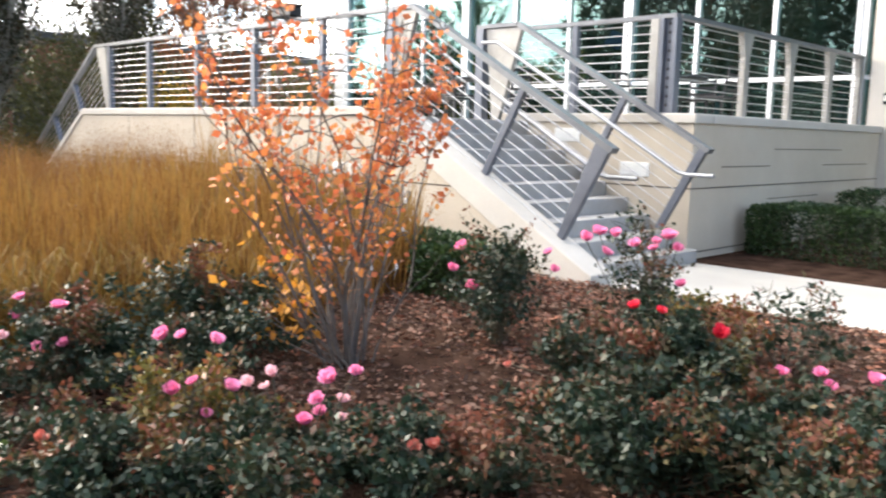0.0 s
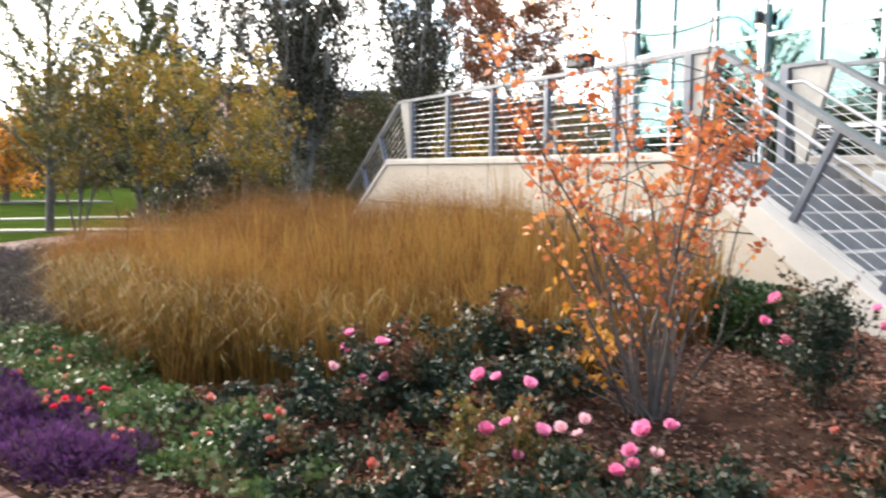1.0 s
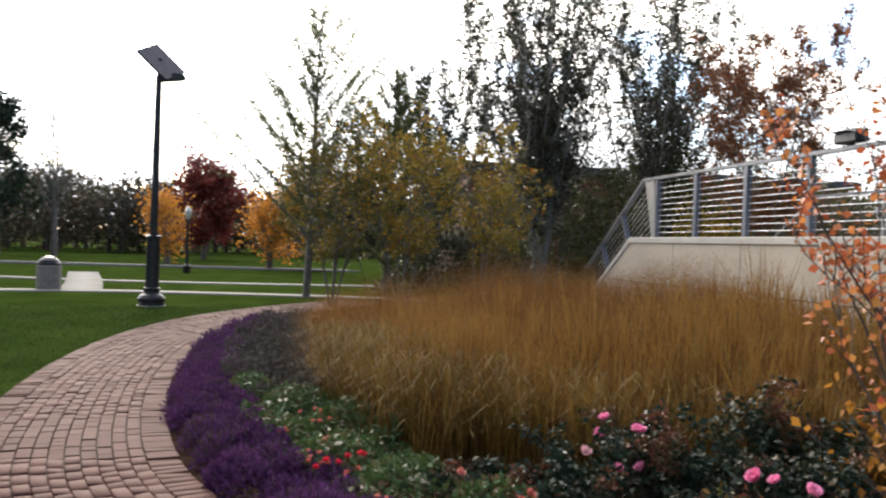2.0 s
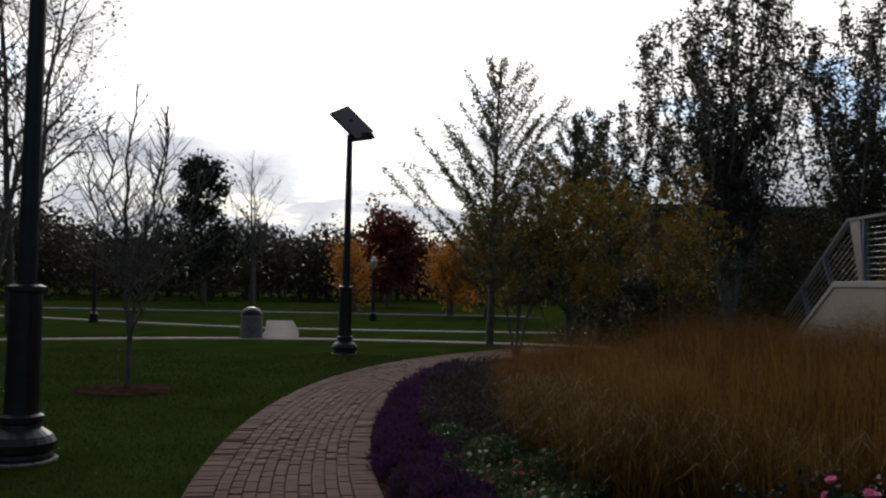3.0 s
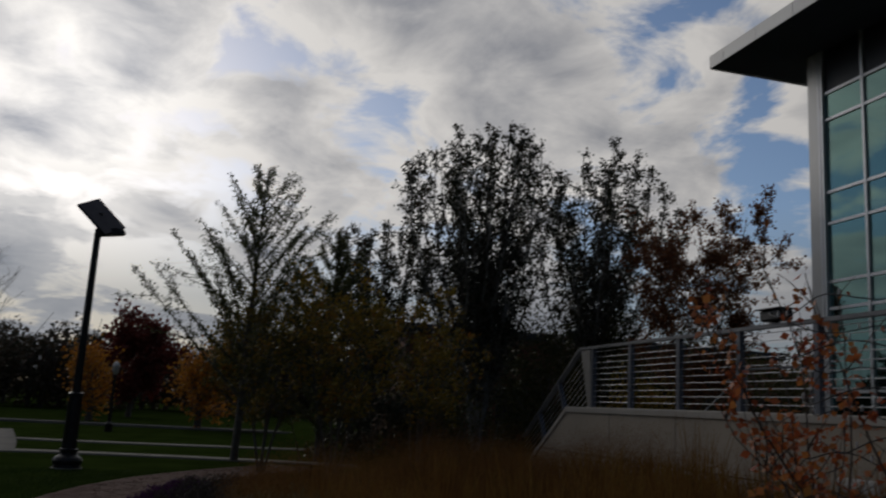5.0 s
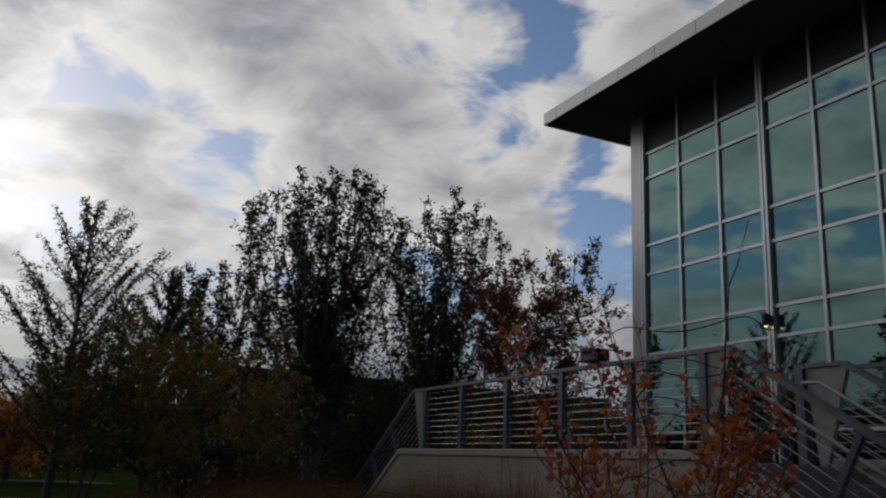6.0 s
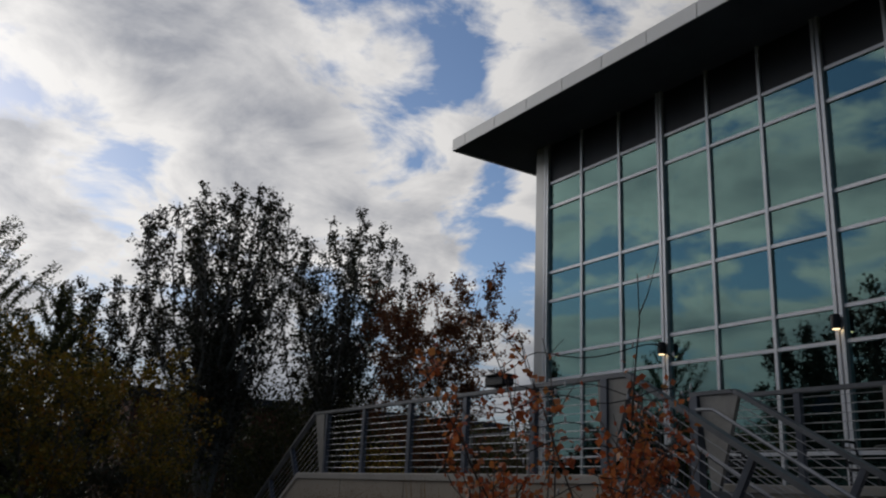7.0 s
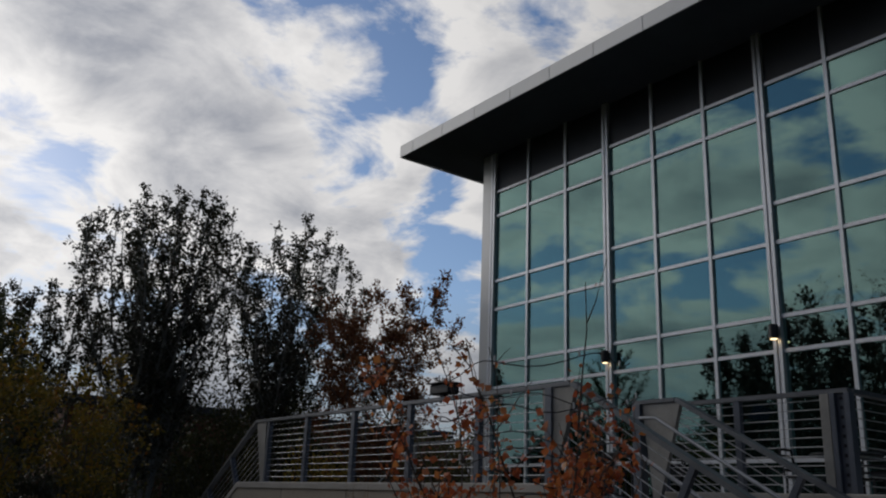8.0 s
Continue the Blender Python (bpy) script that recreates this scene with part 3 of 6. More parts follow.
part("end_wall", boxed(XF0 - 0.36, XF0 - 0.12, YF + 0.3, 19.7, DECK - 1.6, DECK), M_PANEL, building)
# the glazed bay round the corner
WY = [YF + 0.3 + 1.18 * i for i in range(6)]
for i, y in enumerate(WY):
    part("mullion", boxed(XF0 - 0.30, XF0 - 0.14, y - 0.04, y + 0.04, DECK, 10.55), M_MULL, building)
    if i:
        for z in ZT[1:-1]:
            part("transom", boxed(XF0 - 0.28, XF0 - 0.16, WY[i - 1] + 0.04, y - 0.04, z - 0.05, z + 0.05), M_MULL, building)
        for z0, z1 in zip(ZT, ZT[1:]):
            p = part("pane", boxed(XF0 - 0.226, XF0 - 0.214, WY[i - 1] + 0.03, y - 0.03, z0 + 0.02, z1 - 0.02), M_CLEAR, building, "clear pane")
            p.visible_shadow = False
part("end_wall", boxed(XEND + 0.1, XEND + 0.3, YF, 26, DECK - 1.6, 10.55), M_PANEL, building)
part("back_wall", boxed(XF0 - 0.36, XEND + 0.3, 26, 26.2, DECK - 1.6, 10.55), M_INNER, building)
part("inner_floor", boxed(XF0 - 0.1, XEND + 0.1, YF + 0.13, 26, DECK - 0.3, DECK - 0.02), M_INFLOOR, building)
part("inner_floor", boxed(XF0 + 1.2, XEND + 0.1, YF + 2.0, 26, 5.2, 5.6), M_INNER, building)
part("inner_panel", boxed(-6.4, -4.9, 14.8, 14.9, DECK, 2.35), M_BEIGE, building)
part("inner_wall", boxed(XF0 + 1.4, XEND - 2, 19.5, 19.7, 1.44, 10.5), M_INNER, building)
for x in (-14.4, -10.3, -6.3, -2.3):
    part("inner_column", lathe(bmesh.new(), [(0.22, 1.44), (0.22, 10.5)], (x, YF + 2.6, 0), 14), M_INNER, building)
# roof with soffit and fascia panels
RX, RY = -18.69, 11.69
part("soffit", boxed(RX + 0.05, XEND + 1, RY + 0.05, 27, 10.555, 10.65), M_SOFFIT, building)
part("roof", boxed(RX + 0.02, XEND + 1, RY + 0.02, 27, 10.654, 10.85), M_PANEL, building)
x = RX
i = 0
while x < XEND + 1:
    w = 0.62 if i == 0 else 1.345
    part("fascia_panel", boxed(x + 0.006, x + w - 0.006, RY - 0.01, RY + 0.02, 10.52, 10.87, 0.004), M_PANEL, building)
    x += w
    i += 1
for j in range(11):
    y = RY + 0.03 + j * 1.4
    part("fascia_panel", boxed(RX - 0.01, RX + 0.02, y, y + 1.388, 10.52, 10.87, 0.004), M_PANEL, building)
# small white wall end by the side railing
part("pier", boxed(-4.48, -3.9, YF - 0.12, YF + 0.3, 0, 4.1, 0.01), M_CAP, building)

# ---- plants: shared builders ----
RNG = np.random.default_rng(7)


def leaf_cloud(name, P, size, mat, parent=None, label="", rng=None, aim=None, long=1.5, spread=0.35, droop=0.0):
    """One small bent blade for each point of P; aim: the way each blade points, with some scatter."""
    rng = rng or RNG
    P = np.asarray(P, float)
    n = len(P)
    d = rng.normal(size=(n, 3))
    if aim is not None:
        d = d * spread + aim
    d[:, 2] -= droop
    d /= np.linalg.norm(d, axis=1)[:, None] + 1e-9
    r = rng.normal(size=(n, 3))
    s = np.cross(d, r)
    s /= np.linalg.norm(s, axis=1)[:, None] + 1e-9
    u = np.cross(s, d)
    L = (size * rng.uniform(0.6, 1.25, n))[:, None]
    W = L / long
    V = np.stack([P, P + d * L * 0.5 + s * W * 0.5 + u * L * 0.10, P + d * L, P + d * L * 0.5 - s * W * 0.5 + u * L * 0.10], 1).reshape(-1, 3)
    F = np.arange(n * 4).reshape(-1, 4)
    return mesh_from(name, V, F, mat, parent, label)


def bend_line(p, d, length, n, rng, lift=0.0, wob=0.12):
    """A polyline of n steps that starts at p along d, wanders a little and lifts (or droops)."""
    pts = [np.array(p, float)]
    d = np.array(d, float)
    for _ in range(n):
        d = d + rng.normal(size=3) * wob
        d[2] += lift
        d /= np.linalg.norm(d)
        pts.append(pts[-1] + d * length / n)
    return np.array(pts)


def grow(base, height, spread, rng, stems=1, trunk_r=0.12, start=0.25, limbs=16, subs=5, twigs=4, rise=0.6, lift=0.08, profile="round", lean=0.15, wob=0.10, fine=1.0):
    """Trunks, limbs, branches and twigs; returns the tubes and the points along the outer twigs with their ways."""
    lines, tips, ways = [], [], []
    base = np.array(base, float)
    for s in range(stems):
        az = 2 * math.pi * s / stems + rng.uniform(-0.5, 0.5)
        off = lean * (1 if stems > 1 else 0.2) * rng.uniform(0.6, 1.3)
        h = height * (rng.uniform(0.78, 1.0) if s else 1.0)
        trunk = bend_line(base + (np.array([math.cos(az), math.sin(az), 0]) * trunk_r * (1.2 if stems > 1 else 0)), (off * math.cos(az), off * math.sin(az), 1), h, 10, rng, 0.03, 0.045)
        rad = trunk_r * np.linspace(1.0, 0.12, 11) * (0.75 if stems > 1 else 1)
        lines.append((trunk, rad))
        for i in range(limbs):
            f = start + (1 - start) * (i + rng.uniform(0, 0.8)) / limbs
            f = min(f, 0.985)
            q = f * 10
            k = min(int(q), 9)
            p = trunk[k] + (trunk[k + 1] - trunk[k]) * (q - k)
            g = (f - start) / (1 - start)
            if profile == "cone":
                ln = spread * (1.02 - g) * rng.uniform(0.75, 1.1)
            elif profile == "spire":
                ln = spread * (1.0 - 0.72 * g) * rng.uniform(0.7, 1.1)
            elif profile == "vase":
                ln = spread * (0.55 + 0.5 * math.sin(math.pi * min(1, g * 0.9 + 0.1))) * rng.uniform(0.6, 1.1) * (1 - 0.55 * g)
            else:
                ln = spread * (0.35 + 0.75 * math.sin(math.pi * (0.12 + 0.8 * g))) * rng.uniform(0.6, 1.1)
            a = i * 2.399 + rng.uniform(-0.4, 0.4)
            el = rise * rng.uniform(0.7, 1.3)
            d = np.array([math.cos(a) * math.cos(el), math.sin(a) * math.cos(el), math.sin(el)])
            limb = bend_line(p, d, ln, 6, rng, lift, wob)
            r0 = max(0.006, rad[k] * 0.55)
            lines.append((limb, np.linspace(r0, r0 * 0.2, 7)))
            for j in range(subs):
                t = rng.uniform(0.25, 1.0) * 5.99
                m = int(t)
                b = limb[m] + (limb[m + 1] - limb[m]) * (t - m)
                dd = (limb[m + 1] - limb[m])
                dd = dd / np.linalg.norm(dd) + rng.normal(size=3) * 0.55
                dd /= np.linalg.norm(dd)
                sub = bend_line(b, dd, ln * fine * rng.uniform(0.25, 0.5), 4, rng, lift, wob * 1.4)
                r1 = max(0.004, r0 * 0.35)
                lines.append((sub, np.linspace(r1, r1 * 0.3, 5)))
                for w in range(twigs):
                    t2 = rng.uniform(0.2, 1.0) * 3.99
                    m2 = int(t2)
                    b2 = sub[m2] + (sub[m2 + 1] - sub[m2]) * (t2 - m2)
                    d2 = sub[m2 + 1] - sub[m2]
                    d2 = d2 / np.linalg.norm(d2) + rng.normal(size=3) * 0.6
                    d2 /= np.linalg.norm(d2)
                    tw = bend_line(b2, d2, ln * fine * rng.uniform(0.12, 0.26), 3, rng, lift, wob * 1.5)
                    lines.append((tw, np.linspace(r1 * 0.5, r1 * 0.2, 4)))
                    tips.append(tw)
                    ways.append(d2)
    return lines, np.array(tips), np.array(ways)


def twig_points(tips, n, rng, jitter):
    i = rng.integers(0, len(tips), n)
    t = rng.uniform(0, 2.999, n)
    k = t.astype(int)
    a = tips[i, k]
    b = tips[i, k + 1]
    return a + (b - a) * (t - k)[:, None] + rng.normal(size=(n, 3)) * jitter, i


def tree(label, base, height, spread, leaf_mat, bark, n_leaves, leaf, seed, category="tree", group="park trees", name="tree", jitter=0.12, sides=5, **kw):
    rng = np.random.default_rng(seed)
    o = thing(name, base, label, category, group)
    lines, tips, ways = grow((0, 0, 0), height, spread, rng, **kw)
    tubes("trunk", lines[:1], bark, o, sides=max(sides, 7))
    tubes("branchwork", lines[1:], bark, o, sides=sides)["kind"] = "stuff"
    if n_leaves:
        P, i = twig_points(tips, n_leaves, rng, jitter)
        c = leaf_cloud("crown", P, leaf, leaf_mat, o, rng=rng, aim=ways[i], spread=0.8)
        c["kind"] = "stuff"
    return o


def bezier(a, b, c, d, n):
    t = np.linspace(0, 1, n)[:, None]
    return a * (1 - t) ** 3 + 3 * b * t * (1 - t) ** 2 + 3 * c * t * t * (1 - t) + d * t ** 3


def leader_tree(label, base, top, rx, ry, shift, leaders, leaf_mat, bark, n_leaves, leaf, seed, drop=0.15, trunk_r=0.13, stems=4, side=0.95, bare=0.28, spacing=0.2, category="tree", group="park trees"):
    """A tree of many upright leaders that fork low and each carry short rising side branches, so the crown ends in separate spires."""
    rng = np.random.default_rng(seed)
    o = thing("tree", base, label, category, group)
    trunk, fine, twigs, ways = [], [], [], []
    thin = min(1.0, max(0.65, trunk_r / 0.11))
    for i in range(leaders):
        a = i * 2.399 + rng.uniform(-0.3, 0.3)
        r = math.sqrt((i + 0.35) / leaders)
        u = np.array([math.cos(a) * r, math.sin(a) * r])
        tip = np.array([u[0] * rx, u[1] * ry + shift, top * (1 - drop * r * r) * rng.uniform(0.93, 1.0)])
        if i < stems:
            p0 = np.array([u[0] * 0.25, u[1] * 0.3, 0.0])
            r0 = trunk_r * rng.uniform(0.7, 1.0)
        else:
            host = trunk[i % stems][0]
            p0 = host[rng.integers(2, 6)]
            r0 = trunk_r * 0.5
        rise = tip[2] - p0[2]
        c1 = p0 + np.array([(tip[0] - p0[0]) * 0.35, (tip[1] - p0[1]) * 0.35, rise * 0.25]) + rng.normal(size=3) * 0.12
        c2 = np.array([tip[0] + (tip[0] - p0[0]) * 0.08, tip[1] + (tip[1] - p0[1]) * 0.08, p0[2] + rise * 0.6]) + rng.normal(size=3) * 0.15
        line = bezier(p0, c1, c2, tip, 15)
        line[1:-1] += rng.normal(size=(13, 3)) * 0.035
        trunk.append((line, np.linspace(r0, 0.012, 15)))
        length = np.linalg.norm(np.diff(line, axis=0), axis=1).sum()
        f = bare if i < stems else 0.12
        while f < 0.985:
            q = f * 14
            k = int(q)
            p = line[k] + (line[k + 1] - line[k]) * (q - k)
            az = rng.uniform(0, 2 * math.pi)
            el = rng.uniform(0.5, 1.05)
            d = np.array([math.cos(az) * math.cos(el), math.sin(az) * math.cos(el), math.sin(el)])
            ln = side * (0.22 + 1.15 * (1 - f) ** 0.8) * rng.uniform(0.5, 1.2)
            b = bend_line(p, d, ln, 3, rng, 0.10, 0.10)
            fine.append((b, np.linspace(0.016, 0.004, 4) * thin))
            twigs.append(b)
            ways.append(d)
            for _ in range(2):
                m = rng.integers(1, 3)
                d2 = d + rng.normal(size=3) * 0.6
                d2 /= np.linalg.norm(d2)
                b2 = bend_line(b[m], d2, ln * rng.uniform(0.3, 0.6), 3, rng, 0.08, 0.12)
                fine.append((b2, np.linspace(0.007, 0.003, 4) * thin))
                twigs.append(b2)
                ways.append(d2)
            f += spacing / length * rng.uniform(0.6, 1.5)
    for ln in trunk[:stems]:
        tubes("trunk", [ln], bark, o, sides=8)
    tubes("branchwork", trunk[stems:] + fine, bark, o, sides=4)["kind"] = "stuff"
    if n_leaves:
        P, i = twig_points(np.array(twigs), n_leaves, rng, leaf * 0.6)
        leaf_cloud("crown", P, leaf, leaf_mat, o, rng=rng, aim=np.array(ways)[i] * 0.4, spread=0.9, long=1.35)["kind"] = "stuff"
    return o


def feathered_tree(label, base, height, reach, n_branches, leaf_mat, bark, n_leaves, leaf, seed, start=0.16, trunk_r=0.11):
    """A tree with one straight leader and long straight rising branches, each fringed with short leafy spurs."""
    rng = np.random.default_rng(seed)
    o = thing("tree", base, label, "tree", "park trees")
    trunk = bend_line((0, 0, 0), (0.0, 0.01, 1), height, 12, rng, 0.05, 0.02)
    tubes("trunk", [(trunk, np.linspace(trunk_r, 0.012, 13))], bark, o, sides=8)
    lines, twigs, ways, weight = [], [], [], []
    for i in range(n_branches):
        g = (i + rng.uniform(0, 0.7)) / n_branches
        q = (start + (0.985 - start) * g) * 12
        k = min(int(q), 11)
        p = trunk[k] + (trunk[k + 1] - trunk[k]) * (q - k)
        ln = reach * (1 - g) ** 0.8 * rng.uniform(0.68, 1.08) + 0.3
        az = i * 2.399 + rng.uniform(-0.35, 0.35)
        el = rng.uniform(0.62, 0.95) + 0.15 * g - 0.35 * max(0.0, 0.25 - g)
        d = np.array([math.cos(az) * math.cos(el), math.sin(az) * math.cos(el), math.sin(el)])
        b = bend_line(p, d, ln, 9, rng, 0.012, 0.03)
        lines.append((b, np.linspace(0.035 * (1 - 0.6 * g), 0.005, 10)))
        for j in range(0, 9, 3):
            twigs.append(b[j:j + 4])
            ways.append(d)
            weight.append(ln)
        for _ in range(int(ln * 1.6)):
            m = rng.integers(1, 8)
            d2 = d + rng.normal(size=3) * 0.5
            d2 /= np.linalg.norm(d2)
            b2 = bend_line(b[m], d2, ln * rng.uniform(0.12, 0.32) + 0.1, 3, rng, 0.03, 0.05)
            lines.append((b2, np.linspace(0.009, 0.003, 4)))
            twigs.append(b2)
            ways.append(d2)
            weight.append(ln * 0.4)
    tubes("branchwork", lines, bark, o, sides=4)["kind"] = "stuff"
    twigs, ways, weight = np.array(twigs), np.array(ways), np.array(weight)
    pick = rng.choice(len(twigs), n_leaves, p=weight / weight.sum())
    t = rng.uniform(0, 2.999, n_leaves)
    k = t.astype(int)
    P = twigs[pick, k] + (twigs[pick, k + 1] - twigs[pick, k]) * (t - k)[:, None] + rng.normal(size=(n_leaves, 3)) * 0.05
    leaf_cloud("crown", P, leaf, leaf_mat, o, rng=rng, aim=ways[pick] * 0.3, spread=0.9, long=1.5)["kind"] = "stuff"
    return o


M_BARK = surface("grey_bark", (0.09, 0.08, 0.07), (0.20, 0.18, 0.16), 6, 0.95, fine=40, bump=0.6, bump_dist=0.02)
M_PALEBARK = surface("pale_bark", (0.22, 0.21, 0.19), (0.38, 0.36, 0.33), 3, 0.9, fine=30, bump=0.5, bump_dist=0.02)
M_STEM = surface("brown_grey_stem", (0.075, 0.062, 0.054), (0.17, 0.14, 0.12), 8, 0.9, fine=60, bump=0.4)
M_ROSESTEM = surface("green_brown_cane", (0.05, 0.045, 0.03), (0.10, 0.08, 0.05), 8, 0.8, fine=60)
L_OLIVE = foliage("dark_olive_leaves", [(0.035, 0.041, 0.026), (0.052, 0.057, 0.035), (0.07, 0.069, 0.04), (0.115, 0.062, 0.035)], 0.5, 0.18)
L_GINKGO = foliage("thin_green_needles", [(0.045, 0.06, 0.03), (0.07, 0.085, 0.035), (0.10, 0.11, 0.04), (0.16, 0.14, 0.04)], 0.6, 0.3)
L_YELLOW = foliage("yellow_autumn_leaves", [(0.09, 0.09, 0.02), (0.24, 0.19, 0.03), (0.44, 0.29, 0.04), (0.46, 0.19, 0.035)], 0.55, 0.22)
L_OLGOLD = foliage("olive_gold_leaves", [(0.065, 0.078, 0.022), (0.115, 0.112, 0.027), (0.21, 0.155, 0.032), (0.32, 0.18, 0.036)], 0.55, 0.22)
L_HEDGE = foliage("olive_green_leaves", [(0.042, 0.05, 0.02), (0.07, 0.077, 0.028), (0.105, 0.10, 0.034), (0.14, 0.115, 0.036)], 0.55, 0.2)
L_ORANGE = foliage("orange_autumn_leaves", [(0.40, 0.09, 0.045), (0.50, 0.14, 0.055), (0.58, 0.20, 0.065), (0.63, 0.29, 0.075)], 0.5, 0.35)
L_RUSSET = foliage("russet_autumn_leaves", [(0.10, 0.05, 0.03), (0.20, 0.075, 0.035), (0.28, 0.11, 0.05), (0.17, 0.11, 0.05)], 0.6, 0.3)
L_RED = foliage("dark_red_leaves", [(0.10, 0.02, 0.018), (0.16, 0.03, 0.025), (0.22, 0.05, 0.035), (0.14, 0.04, 0.03)], 0.6, 0.3)
L_GOLD = foliage("golden_leaves", [(0.46, 0.19, 0.03), (0.58, 0.25, 0.035), (0.62, 0.31, 0.045), (0.40, 0.14, 0.03)], 0.6, 0.3)
L_PINE = foliage("dark_pine_needles", [(0.015, 0.028, 0.015), (0.022, 0.038, 0.02), (0.03, 0.048, 0.025), (0.035, 0.05, 0.03)], 0.6, 0.1)
L_FAR = foliage("dull_autumn_woods", [(0.045, 0.05, 0.034), (0.07, 0.064, 0.042), (0.10, 0.076, 0.05), (0.125, 0.07, 0.048)], 0.7, 0.2)
L_ROSE = foliage("dark_rose_leaves", [(0.009, 0.021, 0.012), (0.014, 0.030, 0.017), (0.023, 0.042, 0.023), (0.042, 0.042, 0.02), (0.10, 0.04, 0.022)], 0.5, 0.15)
L_ROSEY = foliage("yellowing_rose_leaves", [(0.05, 0.06, 0.02), (0.10, 0.10, 0.025), (0.18, 0.14, 0.03), (0.24, 0.10, 0.03), (0.24, 0.06, 0.03)], 0.5, 0.2)
L_SHOOT = foliage("rusty_rose_shoots", [(0.05, 0.05, 0.02), (0.10, 0.075, 0.025), (0.15, 0.055, 0.03), (0.20, 0.065, 0.04), (0.07, 0.06, 0.03)], 0.55, 0.2)
L_BOX = foliage("clipped_box_leaves", [(0.012, 0.025, 0.010), (0.02, 0.04, 0.014), (0.035, 0.065, 0.02), (0.055, 0.09, 0.028)], 0.4, 0.12)
L_COVER = foliage("fresh_green_cover", [(0.03, 0.06, 0.02), (0.05, 0.095, 0.03), (0.075, 0.13, 0.04), (0.12, 0.12, 0.05), (0.16, 0.10, 0.06)], 0.5, 0.2)
L_GREY = foliage("grey_brown_seedheads", [(0.05, 0.045, 0.035), (0.09, 0.075, 0.06), (0.12, 0.10, 0.09), (0.06, 0.07, 0.04)], 0.8, 0.1)
L_GRASS = foliage("amber_grass_blades", [(0.045, 0.018, 0.005), (0.085, 0.034, 0.007), (0.14, 0.060, 0.011), (0.24, 0.12, 0.026), (0.062, 0.050, 0.011)], 0.6, 0.35)
L_STALK = foliage("straw_grass_stalks", [(0.12, 0.05, 0.012), (0.26, 0.13, 0.03), (0.36, 0.20, 0.05), (0.16, 0.12, 0.03)], 0.6, 0.3)
L_ARC = foliage("yellow_green_blades", [(0.06, 0.045, 0.008), (0.11, 0.075, 0.012), (0.17, 0.11, 0.022), (0.13, 0.06, 0.012)], 0.8, 0.3)
L_PLUME = foliage("tawny_grass_plumes", [(0.135, 0.058, 0.016), (0.19, 0.088, 0.025), (0.24, 0.12, 0.04), (0.30, 0.17, 0.065)], 0.8, 0.4)
L_PURPLE = foliage("purple_flower_spikes", [(0.05, 0.018, 0.05), (0.08, 0.026, 0.09), (0.115, 0.04, 0.14), (0.08, 0.042, 0.065), (0.05, 0.045, 0.028)], 0.7, 0.25)
L_LITTER = foliage("fallen_leaves_and_bark", [(0.05, 0.03, 0.022), (0.11, 0.065, 0.045), (0.20, 0.12, 0.09), (0.26, 0.10, 0.06), (0.06, 0.04, 0.03)], 0.9, 0.05)
M_PINK = foliage("pink_petals", [(0.86, 0.20, 0.40), (0.88, 0.30, 0.50), (0.90, 0.42, 0.60)], 0.55, 0.3)
M_PALEPINK = foliage("faded_pink_petals", [(0.80, 0.42, 0.48), (0.82, 0.55, 0.58), (0.75, 0.35, 0.36)], 0.55, 0.3)
M_REDROSE = foliage("red_petals", [(0.72, 0.03, 0.07), (0.78, 0.05, 0.09), (0.8, 0.08, 0.13)], 0.55, 0.25)
M_CORAL = foliage("coral_petals", [(0.55, 0.12, 0.09), (0.62, 0.20, 0.15), (0.70, 0.34, 0.28)], 0.55, 0.3)
M_WHITEROSE = foliage("cream_petals", [(0.80, 0.74, 0.62), (0.84, 0.80, 0.72)], 0.55, 0.3)


# ---- ornamental grass ----
GRASS_EDGE = [(-13.2, 0.35), (-10.5, 0.25), (-8.0, 0.35), (-6.1, 0.75), (-5.35, 1.7), (-4.75, 3.0), (-4.7, 4.2), (-5.3, 5.2), (-9.0, 5.5), (-13.8, 5.4)]


def inside(poly, x, y):
    c = False
    for (x0, y0), (x1, y1) in zip(poly, poly[1:] + poly[:1]):
        if (y0 > y) != (y1 > y) and x < (x1 - x0) * (y - y0) / (y1 - y0) + x0:
            c = not c
    return c


